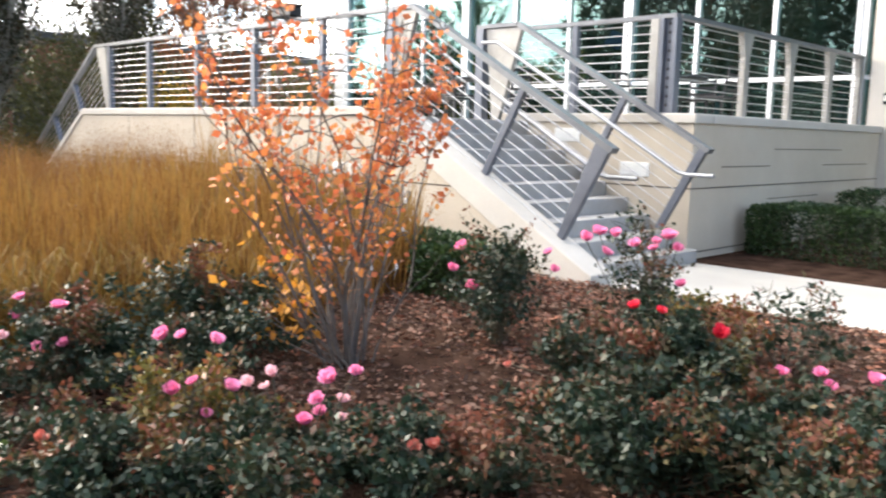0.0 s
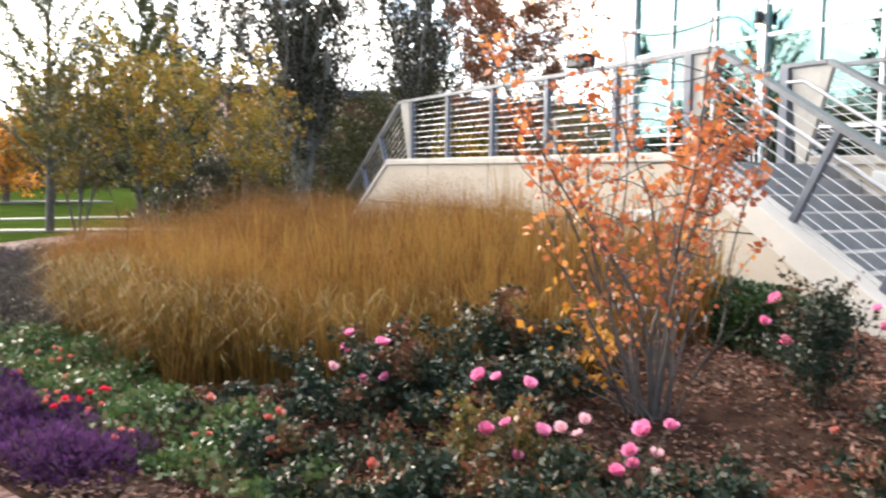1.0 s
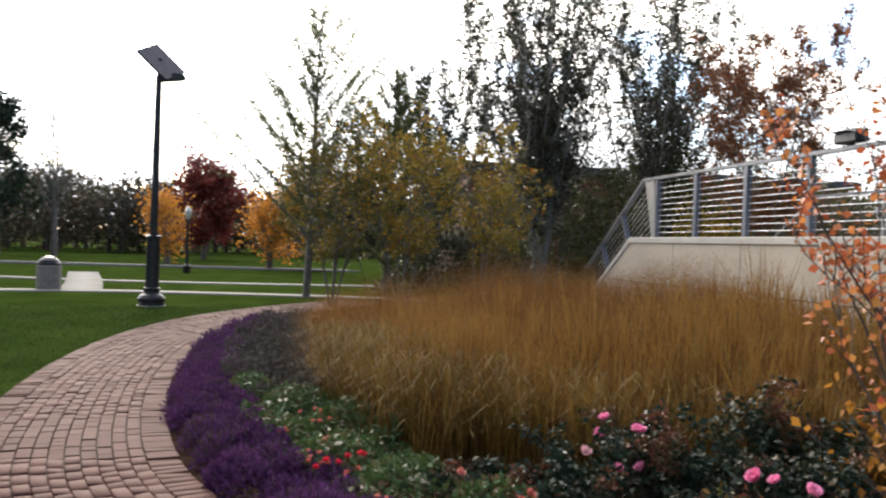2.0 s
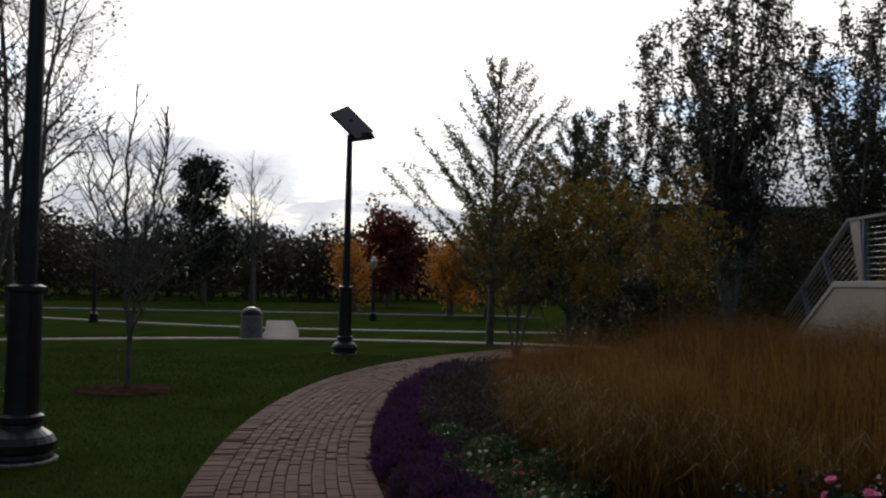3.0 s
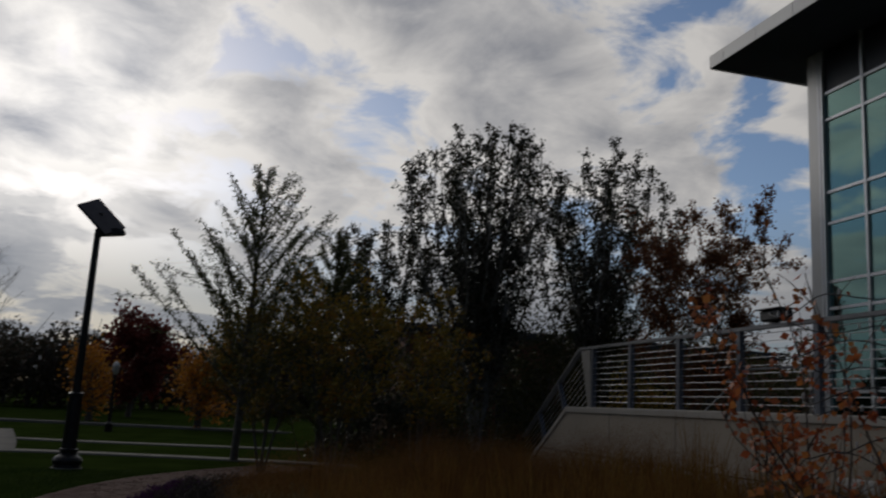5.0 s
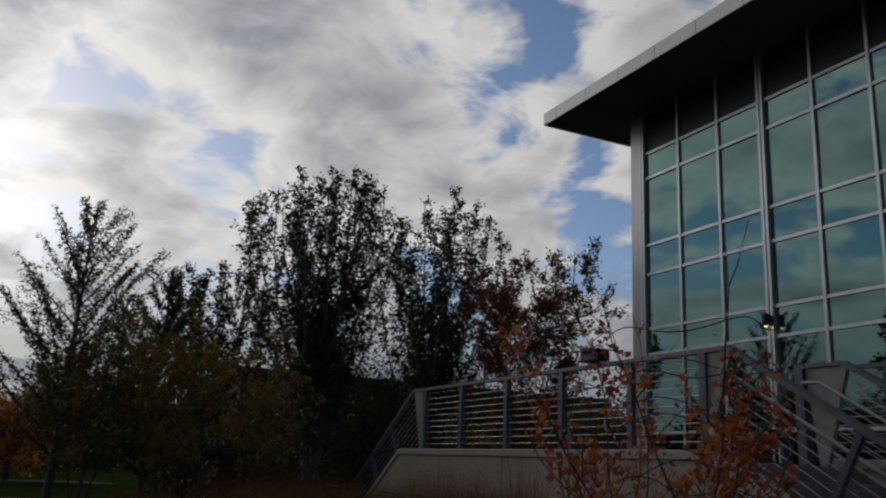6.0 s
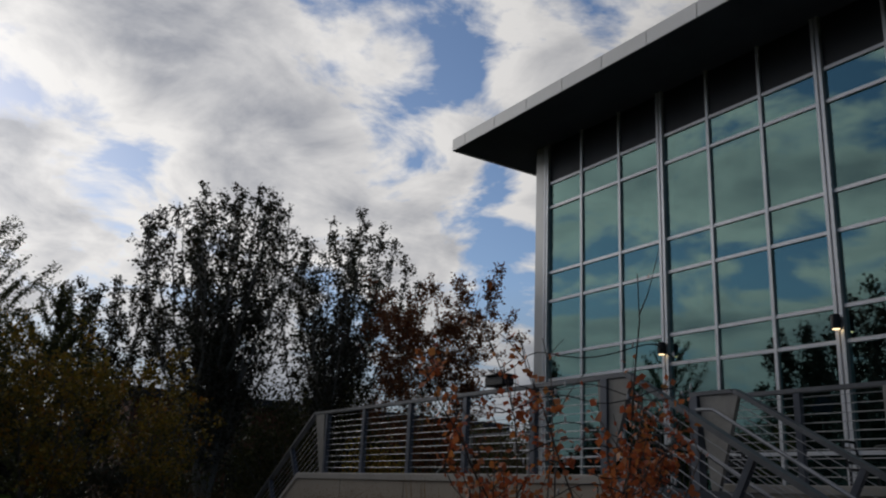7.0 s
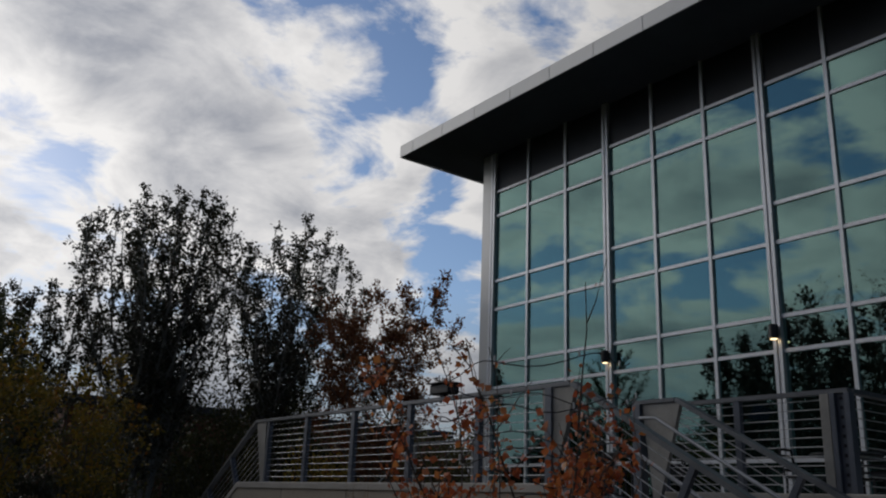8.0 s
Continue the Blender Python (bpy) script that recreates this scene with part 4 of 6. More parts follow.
def build_grass():
    rng = np.random.default_rng(3)
    clumps = []
    for _ in range(9000):
        x, y = rng.uniform(-14, -4.4), rng.uniform(0.1, 5.6)
        if inside(GRASS_EDGE, x, y) and all((x - a) ** 2 + (y - b) ** 2 > 0.24 ** 2 for a, b in clumps):
            clumps.append((x, y))
    C = np.array(clumps)
    per = np.where(C[:, 0] > -9, 120, 70)
    idx = np.repeat(np.arange(len(C)), per)
    n = len(idx)
    tall = 0.97 + 0.10 * np.sin(C[:, 0] * 1.7) + 0.08 * np.sin(C[:, 1] * 2.3 + C[:, 0]) + rng.normal(size=len(C)) * 0.12
    rim = np.array(spline(GRASS_EDGE[:7], 0.15))[:, :2]
    inset = np.sqrt(((C[:, None] - rim[None]) ** 2).sum(-1)).min(1)
    tall *= np.interp(inset, [0.0, 0.35, 0.9], [0.62, 0.82, 1.0])
    tall *= np.where(C[:, 0] > -8.0, 0.94, 1.0)
    g = np.array([ground_z(x, y) for x, y in C])
    P = np.stack([C[idx, 0] + rng.normal(size=n) * 0.06, C[idx, 1] + rng.normal(size=n) * 0.06, g[idx]], 1)
    a = rng.uniform(0, 2 * math.pi, n)
    out = np.abs(rng.normal(size=n)) * 0.34
    Ht = tall[idx] * rng.uniform(0.35, 0.98, n)
    dirx, diry = np.cos(a) * out, np.sin(a) * out
    w = rng.uniform(0.002, 0.0048, n)
    sx, sy = -np.sin(a + rng.normal(size=n)), np.cos(a + rng.normal(size=n))
    pts = []
    for f, b, wf in ((0.0, 0.0, 1.0), (0.45, 0.30, 1.0), (0.8, 0.8, 0.7), (1.0, 1.25, 0.12)):
        c = P + np.stack([dirx * b * Ht * 0.6, diry * b * Ht * 0.6, Ht * (f - 0.22 * (b ** 2) * np.minimum(out, 0.8) * 1.6)], 1)
        o = np.stack([sx * w * wf, sy * w * wf, np.zeros(n)], 1)
        pts += [c - o, c + o]
    V = np.stack(pts, 1).reshape(-1, 3)
    k = np.arange(n)[:, None] * 8
    F = np.concatenate([k + np.array([[0, 1, 3, 2]]), k + np.array([[2, 3, 5, 4]]), k + np.array([[4, 5, 7, 6]])])
    blades = mesh_from("ornamental_grass", V, F, L_GRASS)
    tagged(blades, "tall amber ornamental grass massed in the bed", "ornamental grass", kind="stuff")
    # greener arching blades along the sunny front
    front = C[(C[:, 1] < np.interp(C[:, 0], [-13, -6.1, -5.3, -4.7], [0.9, 1.4, 2.4, 3.6]))]
    front = front[front[:, 0] > -9.0]
    k2 = rng.integers(0, len(front), 2200)
    arcs_V, n2 = [], len(k2)
    a = rng.uniform(0, 2 * math.pi, n2)
    Hb = rng.uniform(0.35, 0.85, n2)
    ob = rng.uniform(0.25, 0.6, n2)
    base = np.stack([front[k2, 0] + rng.normal(size=n2) * 0.1, front[k2, 1] + rng.normal(size=n2) * 0.1, np.full(n2, -0.28)], 1)
    for f, up, wf in ((0.0, 0.0, 1.0), (0.3, 0.7, 1.0), (0.7, 1.0, 0.8), (1.15, 0.85, 0.15)):
        c = base + np.stack([np.cos(a) * ob * f, np.sin(a) * ob * f, Hb * up], 1)
        w2 = np.stack([-np.sin(a), np.cos(a), np.zeros(n2)], 1) * 0.003 * wf
        arcs_V += [c - w2, c + w2]
    V = np.stack(arcs_V, 1).reshape(-1, 3)
    kk = np.arange(n2)[:, None] * 8
    F = np.concatenate([kk + np.array([[0, 1, 3, 2]]), kk + np.array([[2, 3, 5, 4]]), kk + np.array([[4, 5, 7, 6]])])
    tagged(mesh_from("arching_grass", V, F, L_ARC), "arching yellow-green blades at the front of the grass", "ornamental grass", kind="stuff")
    # upright pale stalks that stand out of the mass
    tall_side = C[(C[:, 0] > -9.5)]
    top_side = tall[C[:, 0] > -9.5]
    ns = 8000
    j = rng.integers(0, len(tall_side), ns)
    root = np.stack([tall_side[j, 0] + rng.normal(size=ns) * 0.09, tall_side[j, 1] + rng.normal(size=ns) * 0.09, np.full(ns, -0.28)], 1)
    root[:, 2] = [ground_z(a, b) for a, b in root[:, :2]]
    hs = top_side[j] * rng.uniform(0.6, 1.08, ns)
    la, lo = rng.uniform(0, 2 * math.pi, ns), np.abs(rng.normal(size=ns)) * 0.20
    ring = []
    for f, wf in ((0.0, 1.0), (0.5, 1.0), (0.86, 0.9), (1.0, 0.35)):
        c = root + np.stack([np.cos(la) * lo * hs * f ** 1.6, np.sin(la) * lo * hs * f ** 1.6, hs * f], 1)
        o = np.stack([np.full(ns, 0.745), np.full(ns, 0.667), np.zeros(ns)], 1) * 0.0034 * wf
        ring += [c - o, c + o]
    V = np.stack(ring, 1).reshape(-1, 3)
    k = np.arange(ns)[:, None] * 8
    F = np.concatenate([k + np.array([[0, 1, 3, 2]]), k + np.array([[2, 3, 5, 4]]), k + np.array([[4, 5, 7, 6]])])
    tagged(mesh_from("grass_stalks", V, F, L_STALK), "upright straw-coloured stalks of the ornamental grass", "ornamental grass", kind="stuff")
    # airy seed plumes over the blades
    m = 260000
    thin = np.where((C[:, 0] > -8.0) & (C[:, 1] > 1.5), 0.45, 1.0)
    i = rng.choice(len(C), m, p=thin / thin.sum())
    hz = tall[i] * (0.52 + 0.58 * rng.beta(2.2, 2.4, m))
    rr = 0.05 + 0.33 * rng.uniform(0, 1, m)
    aa = rng.uniform(0, 2 * math.pi, m)
    Q = np.stack([C[i, 0] + np.cos(aa) * rr, C[i, 1] + np.sin(aa) * rr, g[i] + hz], 1)
    plumes = leaf_cloud("grass_plumes", Q, 0.020, L_PLUME, rng=rng, aim=np.array([[0, 0, 1.0]]), long=5.0, spread=0.55)
    tagged(plumes, "airy tawny seed plumes of the ornamental grass", "ornamental grass", kind="stuff")


build_grass()


# ---- purple edging, ground cover, litter ----
def along_edge(x, inset):
    """A point at the given x on the bed's edge, moved into the bed."""
    i = int(np.argmin(np.abs(EDGE_XY[:, 0] - x)))
    return EDGE_XY[i] - EDGE_N[i] * inset


def build_edging():
    rng = np.random.default_rng(11)
    P, A = [], []
    x = -4.5
    mounds = []
    while x > -16.2:
        for ins in (0.25, 0.42, 0.58):
            q = along_edge(x + rng.uniform(-0.1, 0.1), ins + rng.uniform(-0.08, 0.08))
            if rng.uniform() < (0.95 if ins < 0.5 else 0.7):
                mounds.append((q[0], q[1], rng.uniform(0.15, 0.22), rng.uniform(0.16, 0.28)))
        x -= 0.2
    for mx, my, r, h in mounds:
        n = int(620 * (1.0 if mx > -9 else 0.65))
        th = rng.uniform(0, 2 * math.pi, n)
        ph = np.arccos(rng.uniform(0.0, 1.0, n))
        k = rng.uniform(0.72, 1.12, n)
        d = np.stack([np.cos(th) * np.sin(ph), np.sin(th) * np.sin(ph), np.cos(ph)], 1)
        P.append(np.array([mx, my, -0.3]) + d * np.array([r, r, h]) * k[:, None])
        A.append(d * 0.6 + np.array([0, 0, 0.7]))
    e = leaf_cloud("purple_edging", np.concatenate(P), 0.042, L_PURPLE, rng=rng, aim=np.concatenate(A), long=2.6, spread=0.35)
    tagged(e, "purple flowering edging plants along the brick path", "edging plants", kind="stuff")
    # low fresh green cover between the edging and the grass
    n = 30000
    X = rng.uniform(-8.6, -3.6, n)
    Y = rng.uniform(-1, 1.4, n)
    ey = np.interp(-X, -EDGE_XY[:, 0], EDGE_XY[:, 1])
    lim = np.interp(X, [-8.6, -6.0, -4.9, -3.6], [0.35, 0.75, 1.15, 1.2])
    ok = (Y > ey + 0.55) & (Y < lim)
    X, Y = X[ok], Y[ok]
    hump = 0.15 + 0.10 * np.sin(X * 5.1) * np.sin(Y * 6.3 + X)
    Z = -0.28 + hump * rng.uniform(0.4, 1.25, len(X))
    c = leaf_cloud("ground_cover", np.stack([X, Y, Z], 1), 0.05, L_COVER, rng=rng, aim=np.array([[0, 0, 0.6]]), long=1.6, spread=0.8)
    tagged(c, "low fresh-green rose ground cover", "ground cover", kind="stuff")
    n = 26000
    X = rng.uniform(-15.5, -8.0, n)
    Y = rng.uniform(-0.9, 0.5, n)
    ey = np.interp(-X, -EDGE_XY[:, 0], EDGE_XY[:, 1])
    ok = (Y > ey + 0.5)
    X, Y = X[ok], Y[ok]
    Z = -0.29 + (0.20 + 0.12 * np.sin(X * 3.7 + Y * 4)) * rng.uniform(0.1, 1.2, len(X))
    c = leaf_cloud("faded_perennials", np.stack([X, Y, Z], 1), 0.06, L_GREY, rng=rng, aim=np.array([[0, 0, 0.9]]), long=3.0, spread=0.6)
    tagged(c, "faded grey-brown perennials gone to seed", "perennials", kind="stuff")
    # fallen leaves and bark chips on the mulch
    n = 85000
    X = rng.uniform(-6.5, 7.9, n)
    Y = rng.uniform(-0.5, 5.9, n)
    ey = np.interp(-X, -EDGE_XY[:, 0], EDGE_XY[:, 1])
    ok = (Y > ey + 0.05)
    X, Y = X[ok], Y[ok]
    Z = np.array([ground_z(a, b) for a, b in zip(X, Y)]) + 0.045 + rng.uniform(0, 0.025, len(X))
    c = leaf_cloud("leaf_litter", np.stack([X, Y, Z], 1), 0.05, L_LITTER, rng=rng, aim=np.stack([rng.normal(size=len(X)), rng.normal(size=len(X)), rng.normal(size=len(X)) * 0.15], 1), long=2.2, spread=0.1)
    tagged(c, "bark chips and fallen leaves strewn over the mulch", "leaf litter", kind="stuff")


build_edging()


# ---- roses ----
def bloom_mesh(name, mat, seed, r=0.045, petals=22):
    """A full double rose: cupped petals in rising whorls."""
    rng = np.random.default_rng(seed)
    V, F = [], []
    for i in range(petals):
        f = i / petals
        a = i * 2.399
        tilt = 0.15 + 1.0 * f + rng.normal() * 0.10
        R = r * (0.35 + 0.75 * f)
        c, s = math.cos(a), math.sin(a)
        base = len(V)
        for u in (-1, 0, 1):
            for v in (0, 0.6, 1.0):
                rad = R * math.sin(tilt) * v + 0.004
                zz = R * math.cos(tilt) * v * 1.5 + 0.35 * r * v * v - 0.15 * r * abs(u)
                wid = R * 0.62 * (0.35 + 0.65 * math.sin(math.pi * min(1, v * 0.7 + 0.15)))
                V.append((c * rad - s * u * wid, s * rad + c * u * wid, zz + r * 0.1))
        for u in range(2):
            for v in range(2):
                q = base + u * 3 + v
                F.append((q, q + 3, q + 4, q + 1))
    me = bpy.data.meshes.new(name)
    me.from_pydata(V, [], F)
    me.polygons.foreach_set("use_smooth", np.ones(len(F), bool))
    me.materials.append(mat)
    return me


BLOOMS = {"pink": [bloom_mesh("bloom", M_PINK, s) for s in (1, 2)], "pale": [bloom_mesh("bloom", M_PALEPINK, 3, 0.036, 16)],
          "red": [bloom_mesh("bloom", M_REDROSE, 4, 0.042)], "coral": [bloom_mesh("bloom", M_CORAL, 5, 0.036, 14)], "white": [bloom_mesh("bloom", M_WHITEROSE, 6, 0.034, 14)]}
BLOOM_LABEL = {"pink": "full pink rose in bloom", "pale": "faded pale pink rose", "red": "small red rose", "coral": "wilting coral rose", "white": "small cream rose"}


def rose_bush(label, base, rx, ry, h, n_leaves, mat, seed, blooms=(), leaf=0.043, n_canes=26):
    rng = np.random.default_rng(seed)
    bx, by = base
    bz = ground_z(bx, by) + 0.02
    o = thing("rose_bush", (bx, by, bz), label, "rose bush", "rose bushes")
    lines, tips = [], []
    for i in range(n_canes):
        a = rng.uniform(0, 2 * math.pi)
        e = rng.uniform(0.05, 1.0) ** 0.6
        top = np.array([math.cos(a) * rx * e, math.sin(a) * ry * e, 0.86 * h * (1.08 - 0.55 * e * e) * rng.uniform(0.55, 1.25)])
        mid = top * np.array([0.45, 0.45, 0.55]) + rng.normal(size=3) * 0.03
        s = np.array([math.cos(a), math.sin(a), 0]) * 0.04
        c = np.array([s + (mid - s) * 0.5, mid, mid + (top - mid) * 0.55 + rng.normal(size=3) * 0.02, top])
        lines.append((np.vstack([s, c]), np.linspace(0.006, 0.002, 5)))
        tips.append(c)
        for _ in range(4):
            k = rng.integers(1, 3)
            p = c[k] + (c[k + 1] - c[k]) * rng.uniform()
            d = rng.normal(size=3) * np.array([1, 1, 0.5]) + np.array([0, 0, 0.5])
            tw = bend_line(p, d / np.linalg.norm(d), 0.35 * h * rng.uniform(0.5, 1), 3, rng, 0.05)
            lines.append((tw, [0.003, 0.0025, 0.002, 0.0015]))
            tips.append(tw)
    for kind, x, y, z in blooms:
        q = np.array([x - bx, y - by, z - bz])
        a = np.array([q[0] * 0.5, q[1] * 0.5, max(0.02, q[2] * 0.45)])
        lines.append((np.array([(0, 0, 0.01), a, q]), [0.005, 0.004, 0.003]))
    tubes("branchwork", lines, M_ROSESTEM, o, sides=4)["kind"] = "stuff"
    P, i = twig_points(np.array(tips), int(n_leaves * 1.45), rng, np.array([0.028, 0.028, 0.02]))
    P[:, 2] = np.maximum(P[:, 2], 0.015)
    eye_side = np.array([0.667, -0.745, 0.3]) * 0.08
    for kind, x, y, z in blooms:
        q = np.array([x - bx, y - by, z - bz])
        P = P[(np.linalg.norm(P - q, axis=1) > 0.075) & (np.linalg.norm(P - q - eye_side, axis=1) > 0.085) & (np.linalg.norm(P - q - eye_side * 2, axis=1) > 0.08)]
    young = (P[:, 2] > np.quantile(P[:, 2], 0.6)) & (np.sin(P[:, 0] * 9 + seed) * np.sin(P[:, 1] * 9 + seed * 2) > 0.25)
    lv = leaf_cloud("leaves", P[~young], leaf, mat, o, rng=rng, aim=np.array([[0, 0, 0.25]]), long=1.7, spread=0.9)
    lv["kind"] = "stuff"
    shoots = leaf_cloud("new_growth", P[young], leaf * 0.85, L_SHOOT, o, "rust-red and yellowing young leaves", rng=rng, aim=np.array([[0, 0, 0.5]]), long=1.9, spread=0.9)
    shoots["kind"] = "stuff"
    for j, (kind, x, y, z) in enumerate(blooms):
        b = new("bloom", BLOOMS[kind][j % len(BLOOMS[kind])])
        b.parent = o
        b.location = (x - bx, y - by, z - bz - 0.01)
        b.rotation_euler = Euler((rng.uniform(0.2, 0.7), 0, 0.73 + rng.uniform(-1.2, 1.2)))
        k = rng.uniform(0.62, 1.0)
        b.scale = (k * rng.uniform(0.9, 1.15), k * rng.uniform(0.9, 1.15), k * rng.uniform(0.6, 0.9))
        b["label"] = BLOOM_LABEL[kind]
    return o


K, W, R, C = "pink", "pale", "red", "coral"
rose_bush("dense dark-green rose bush with pink blooms before the grass", (-4.75, 1.75), 0.85, 0.65, 0.60, 5400, L_ROSE, 21,
          [(K, -4.68, 1.60, 0.35), (K, -4.62, 1.77, 0.29), (K, -4.61, 1.80, 0.08), (K, -4.65, 1.66, 0.06), (W, -4.71, 1.50, 0.15), (K, -4.69, 1.57, 0.26)])
rose_bush("leafy dark rose bush without blooms before the grass", (-4.35, 2.5), 0.85, 0.6, 0.66, 5200, L_ROSE, 22)
rose_bush("yellowing rose bush with several pink blooms", (-3.55, 1.95), 0.34, 0.34, 0.5, 1500, L_ROSEY, 23,
          [(K, -3.47, 1.79, 0.34), (K, -3.43, 1.86, 0.34), (K, -3.41, 1.90, 0.12), (K, -3.45, 1.81, 0.08), (K, -3.32, 2.04, 0.08), (K, -3.38, 1.94, -0.04), (K, -3.38, 2.0, 0.3)])
rose_bush("low rose bush with fading pink clusters", (-2.85, 2.05), 0.55, 0.45, 0.36, 2900, L_ROSE, 24,
          [(W, -3.03, 1.95, 0.19), (W, -2.97, 2.03, 0.23), (W, -2.99, 2.01, 0.17), (K, -2.82, 2.23, 0.20), (K, -2.76, 2.32, 0.23), (K, -2.86, 2.19, 0.11), (K, -2.85, 2.20, 0.05), (W, -2.79, 2.27, 0.02), (K, -2.89, 2.14, 0.01), (W, -2.80, 2.28, 0.10)])
rose_bush("tall rose bush with pink blooms beside the stair cheek", (-3.35, 3.95), 0.33, 0.31, 0.80, 1500, L_ROSE, 25,
          [(K, -3.63, 4.00, 0.29), (K, -3.72, 3.91, 0.41), (K, -3.67, 3.96, 0.55), (K, -3.22, 4.33, 0.43), (K, -3.25, 4.31, 0.54)])
rose_bush("upright rose bush topped with bright pink blooms by the walk", (-2.68, 4.6), 0.34, 0.28, 0.72, 800, L_ROSE, 26,
          [(K, -2.96, 4.28, 0.66), (K, -2.89, 4.32, 0.70), (K, -2.80, 4.38, 0.69), (K, -2.70, 4.44, 0.64), (K, -2.61, 4.50, 0.62), (K, -2.54, 4.54, 0.69), (K, -2.49, 4.56, 0.63), (K, -2.85, 4.35, 0.58), (K, -2.46, 4.58, 0.41), (K, -2.60, 4.5, 0.66)])
rose_bush("broad rose bush with reddish shoots and red blooms", (-2.1, 3.75), 0.8, 0.52, 0.55, 6000, L_ROSE, 27,
          [(R, -2.17, 3.60, 0.45), (R, -1.81, 3.79, 0.35), (R, -2.06, 3.66, 0.44), (C, -2.75, 3.35, 0.08)], n_canes=34)
rose_bush("rust-tinged rose bush beside the walk", (-2.15, 4.35), 0.55, 0.3, 0.40, 1500, L_ROSEY, 28)
rose_bush("dense rose bush with a few pink blooms near the walk", (-1.3, 3.65), 0.75, 0.45, 0.40, 4600, L_ROSE, 29,
          [(K, -1.55, 3.90, 0.20), (K, -1.39, 3.96, 0.22), (W, -1.79, 3.80, 0.05), (K, -1.35, 3.98, 0.16), (K, -1.17, 4.03, 0.21)], n_canes=32)
rose_bush("dark rose bush at the near edge of the bed", (-1.75, 3.0), 0.8, 0.5, 0.50, 6000, L_ROSE, 30, n_canes=32)
rose_bush("dark rose bush at the near corner of the bed", (-0.85, 3.1), 0.65, 0.48, 0.48, 4200, L_ROSE, 31)
rose_bush("low spreading rose bush in the mulch", (-2.35, 2.45), 0.5, 0.42, 0.33, 2600, L_ROSE, 32,
          [(C, -2.42, 2.36, -0.02), (C, -2.36, 2.42, -0.02)])
rose_bush("low dark rose bush near the path", (-3.3, 1.35), 0.7, 0.45, 0.40, 4000, L_ROSE, 33, [(C, -3.5, 1.25, -0.02)])
rose_bush("low dark rose bush with coral blooms near the path", (-4.15, 1.05), 0.6, 0.42, 0.34, 3000, L_ROSE, 34,
          [(C, -4.3, 1.0, 0.02), (C, -4.05, 0.95, -0.02), (C, -4.45, 1.1, 0.0)])
rose_bush("sparse low rose bush near the path", (-2.6, 1.65), 0.6, 0.4, 0.34, 2900, L_ROSE, 35)
rose_bush("airy rose shoots rising at the edge of the walk", (-1.75, 4.55), 0.3, 0.25, 0.52, 260, L_ROSE, 36, [], 0.05, 12)
rose_bush("small dark rose bush among the mulch", (-0.55, 3.85), 0.45, 0.4, 0.36, 2600, L_ROSE, 37, [(K, -0.55, 3.95, 0.22)])
rose_bush("low green rose clump before the grass", (-5.0, 1.0), 0.5, 0.35, 0.26, 1900, L_ROSE, 38, [(C, -5.0, 0.85, -0.03)])
cover_rng = np.random.default_rng(40)
for kind, x, y, z in [(C, -5.4, 0.05, -0.07), (C, -6.2, -0.15, -0.06), (C, -5.9, 0.15, -0.05), (R, -5.35, 0.12, -0.08), ("white", -5.7, 0.2, -0.05), ("white", -6.6, -0.2, -0.06), (C, -4.7, 0.35, -0.1),
                      (C, -5.25, 0.2, -0.1), (C, -6.5, 0.1, -0.05), (C, -6.9, 0.05, -0.06), ("white", -5.0, 0.5, -0.08), (C, -5.6, -0.05, -0.07), ("white", -7.3, -0.1, -0.06), (C, -4.4, 0.62, -0.1), (R, -5.5, 0.35, -0.06)]:
    o = thing("cover_rose", (x, y, z), BLOOM_LABEL[kind] + " among the ground cover", "rose", "ground cover roses")
    for j in range(3):
        b = new("bloom", BLOOMS[kind][0])
        b.parent = o
        b.location = (cover_rng.normal() * 0.05, cover_rng.normal() * 0.05, cover_rng.normal() * 0.015)
        b.rotation_euler = (cover_rng.uniform(0, 0.7), cover_rng.uniform(-0.4, 0.4), cover_rng.uniform(0, 6))
        b.scale = (0.5, 0.5, 0.5)
    tubes("stem", [([(0, 0, -0.2), (0.01, 0, -0.08), (0, 0, 0.0)], [0.003] * 3)], M_ROSESTEM, o, sides=4)


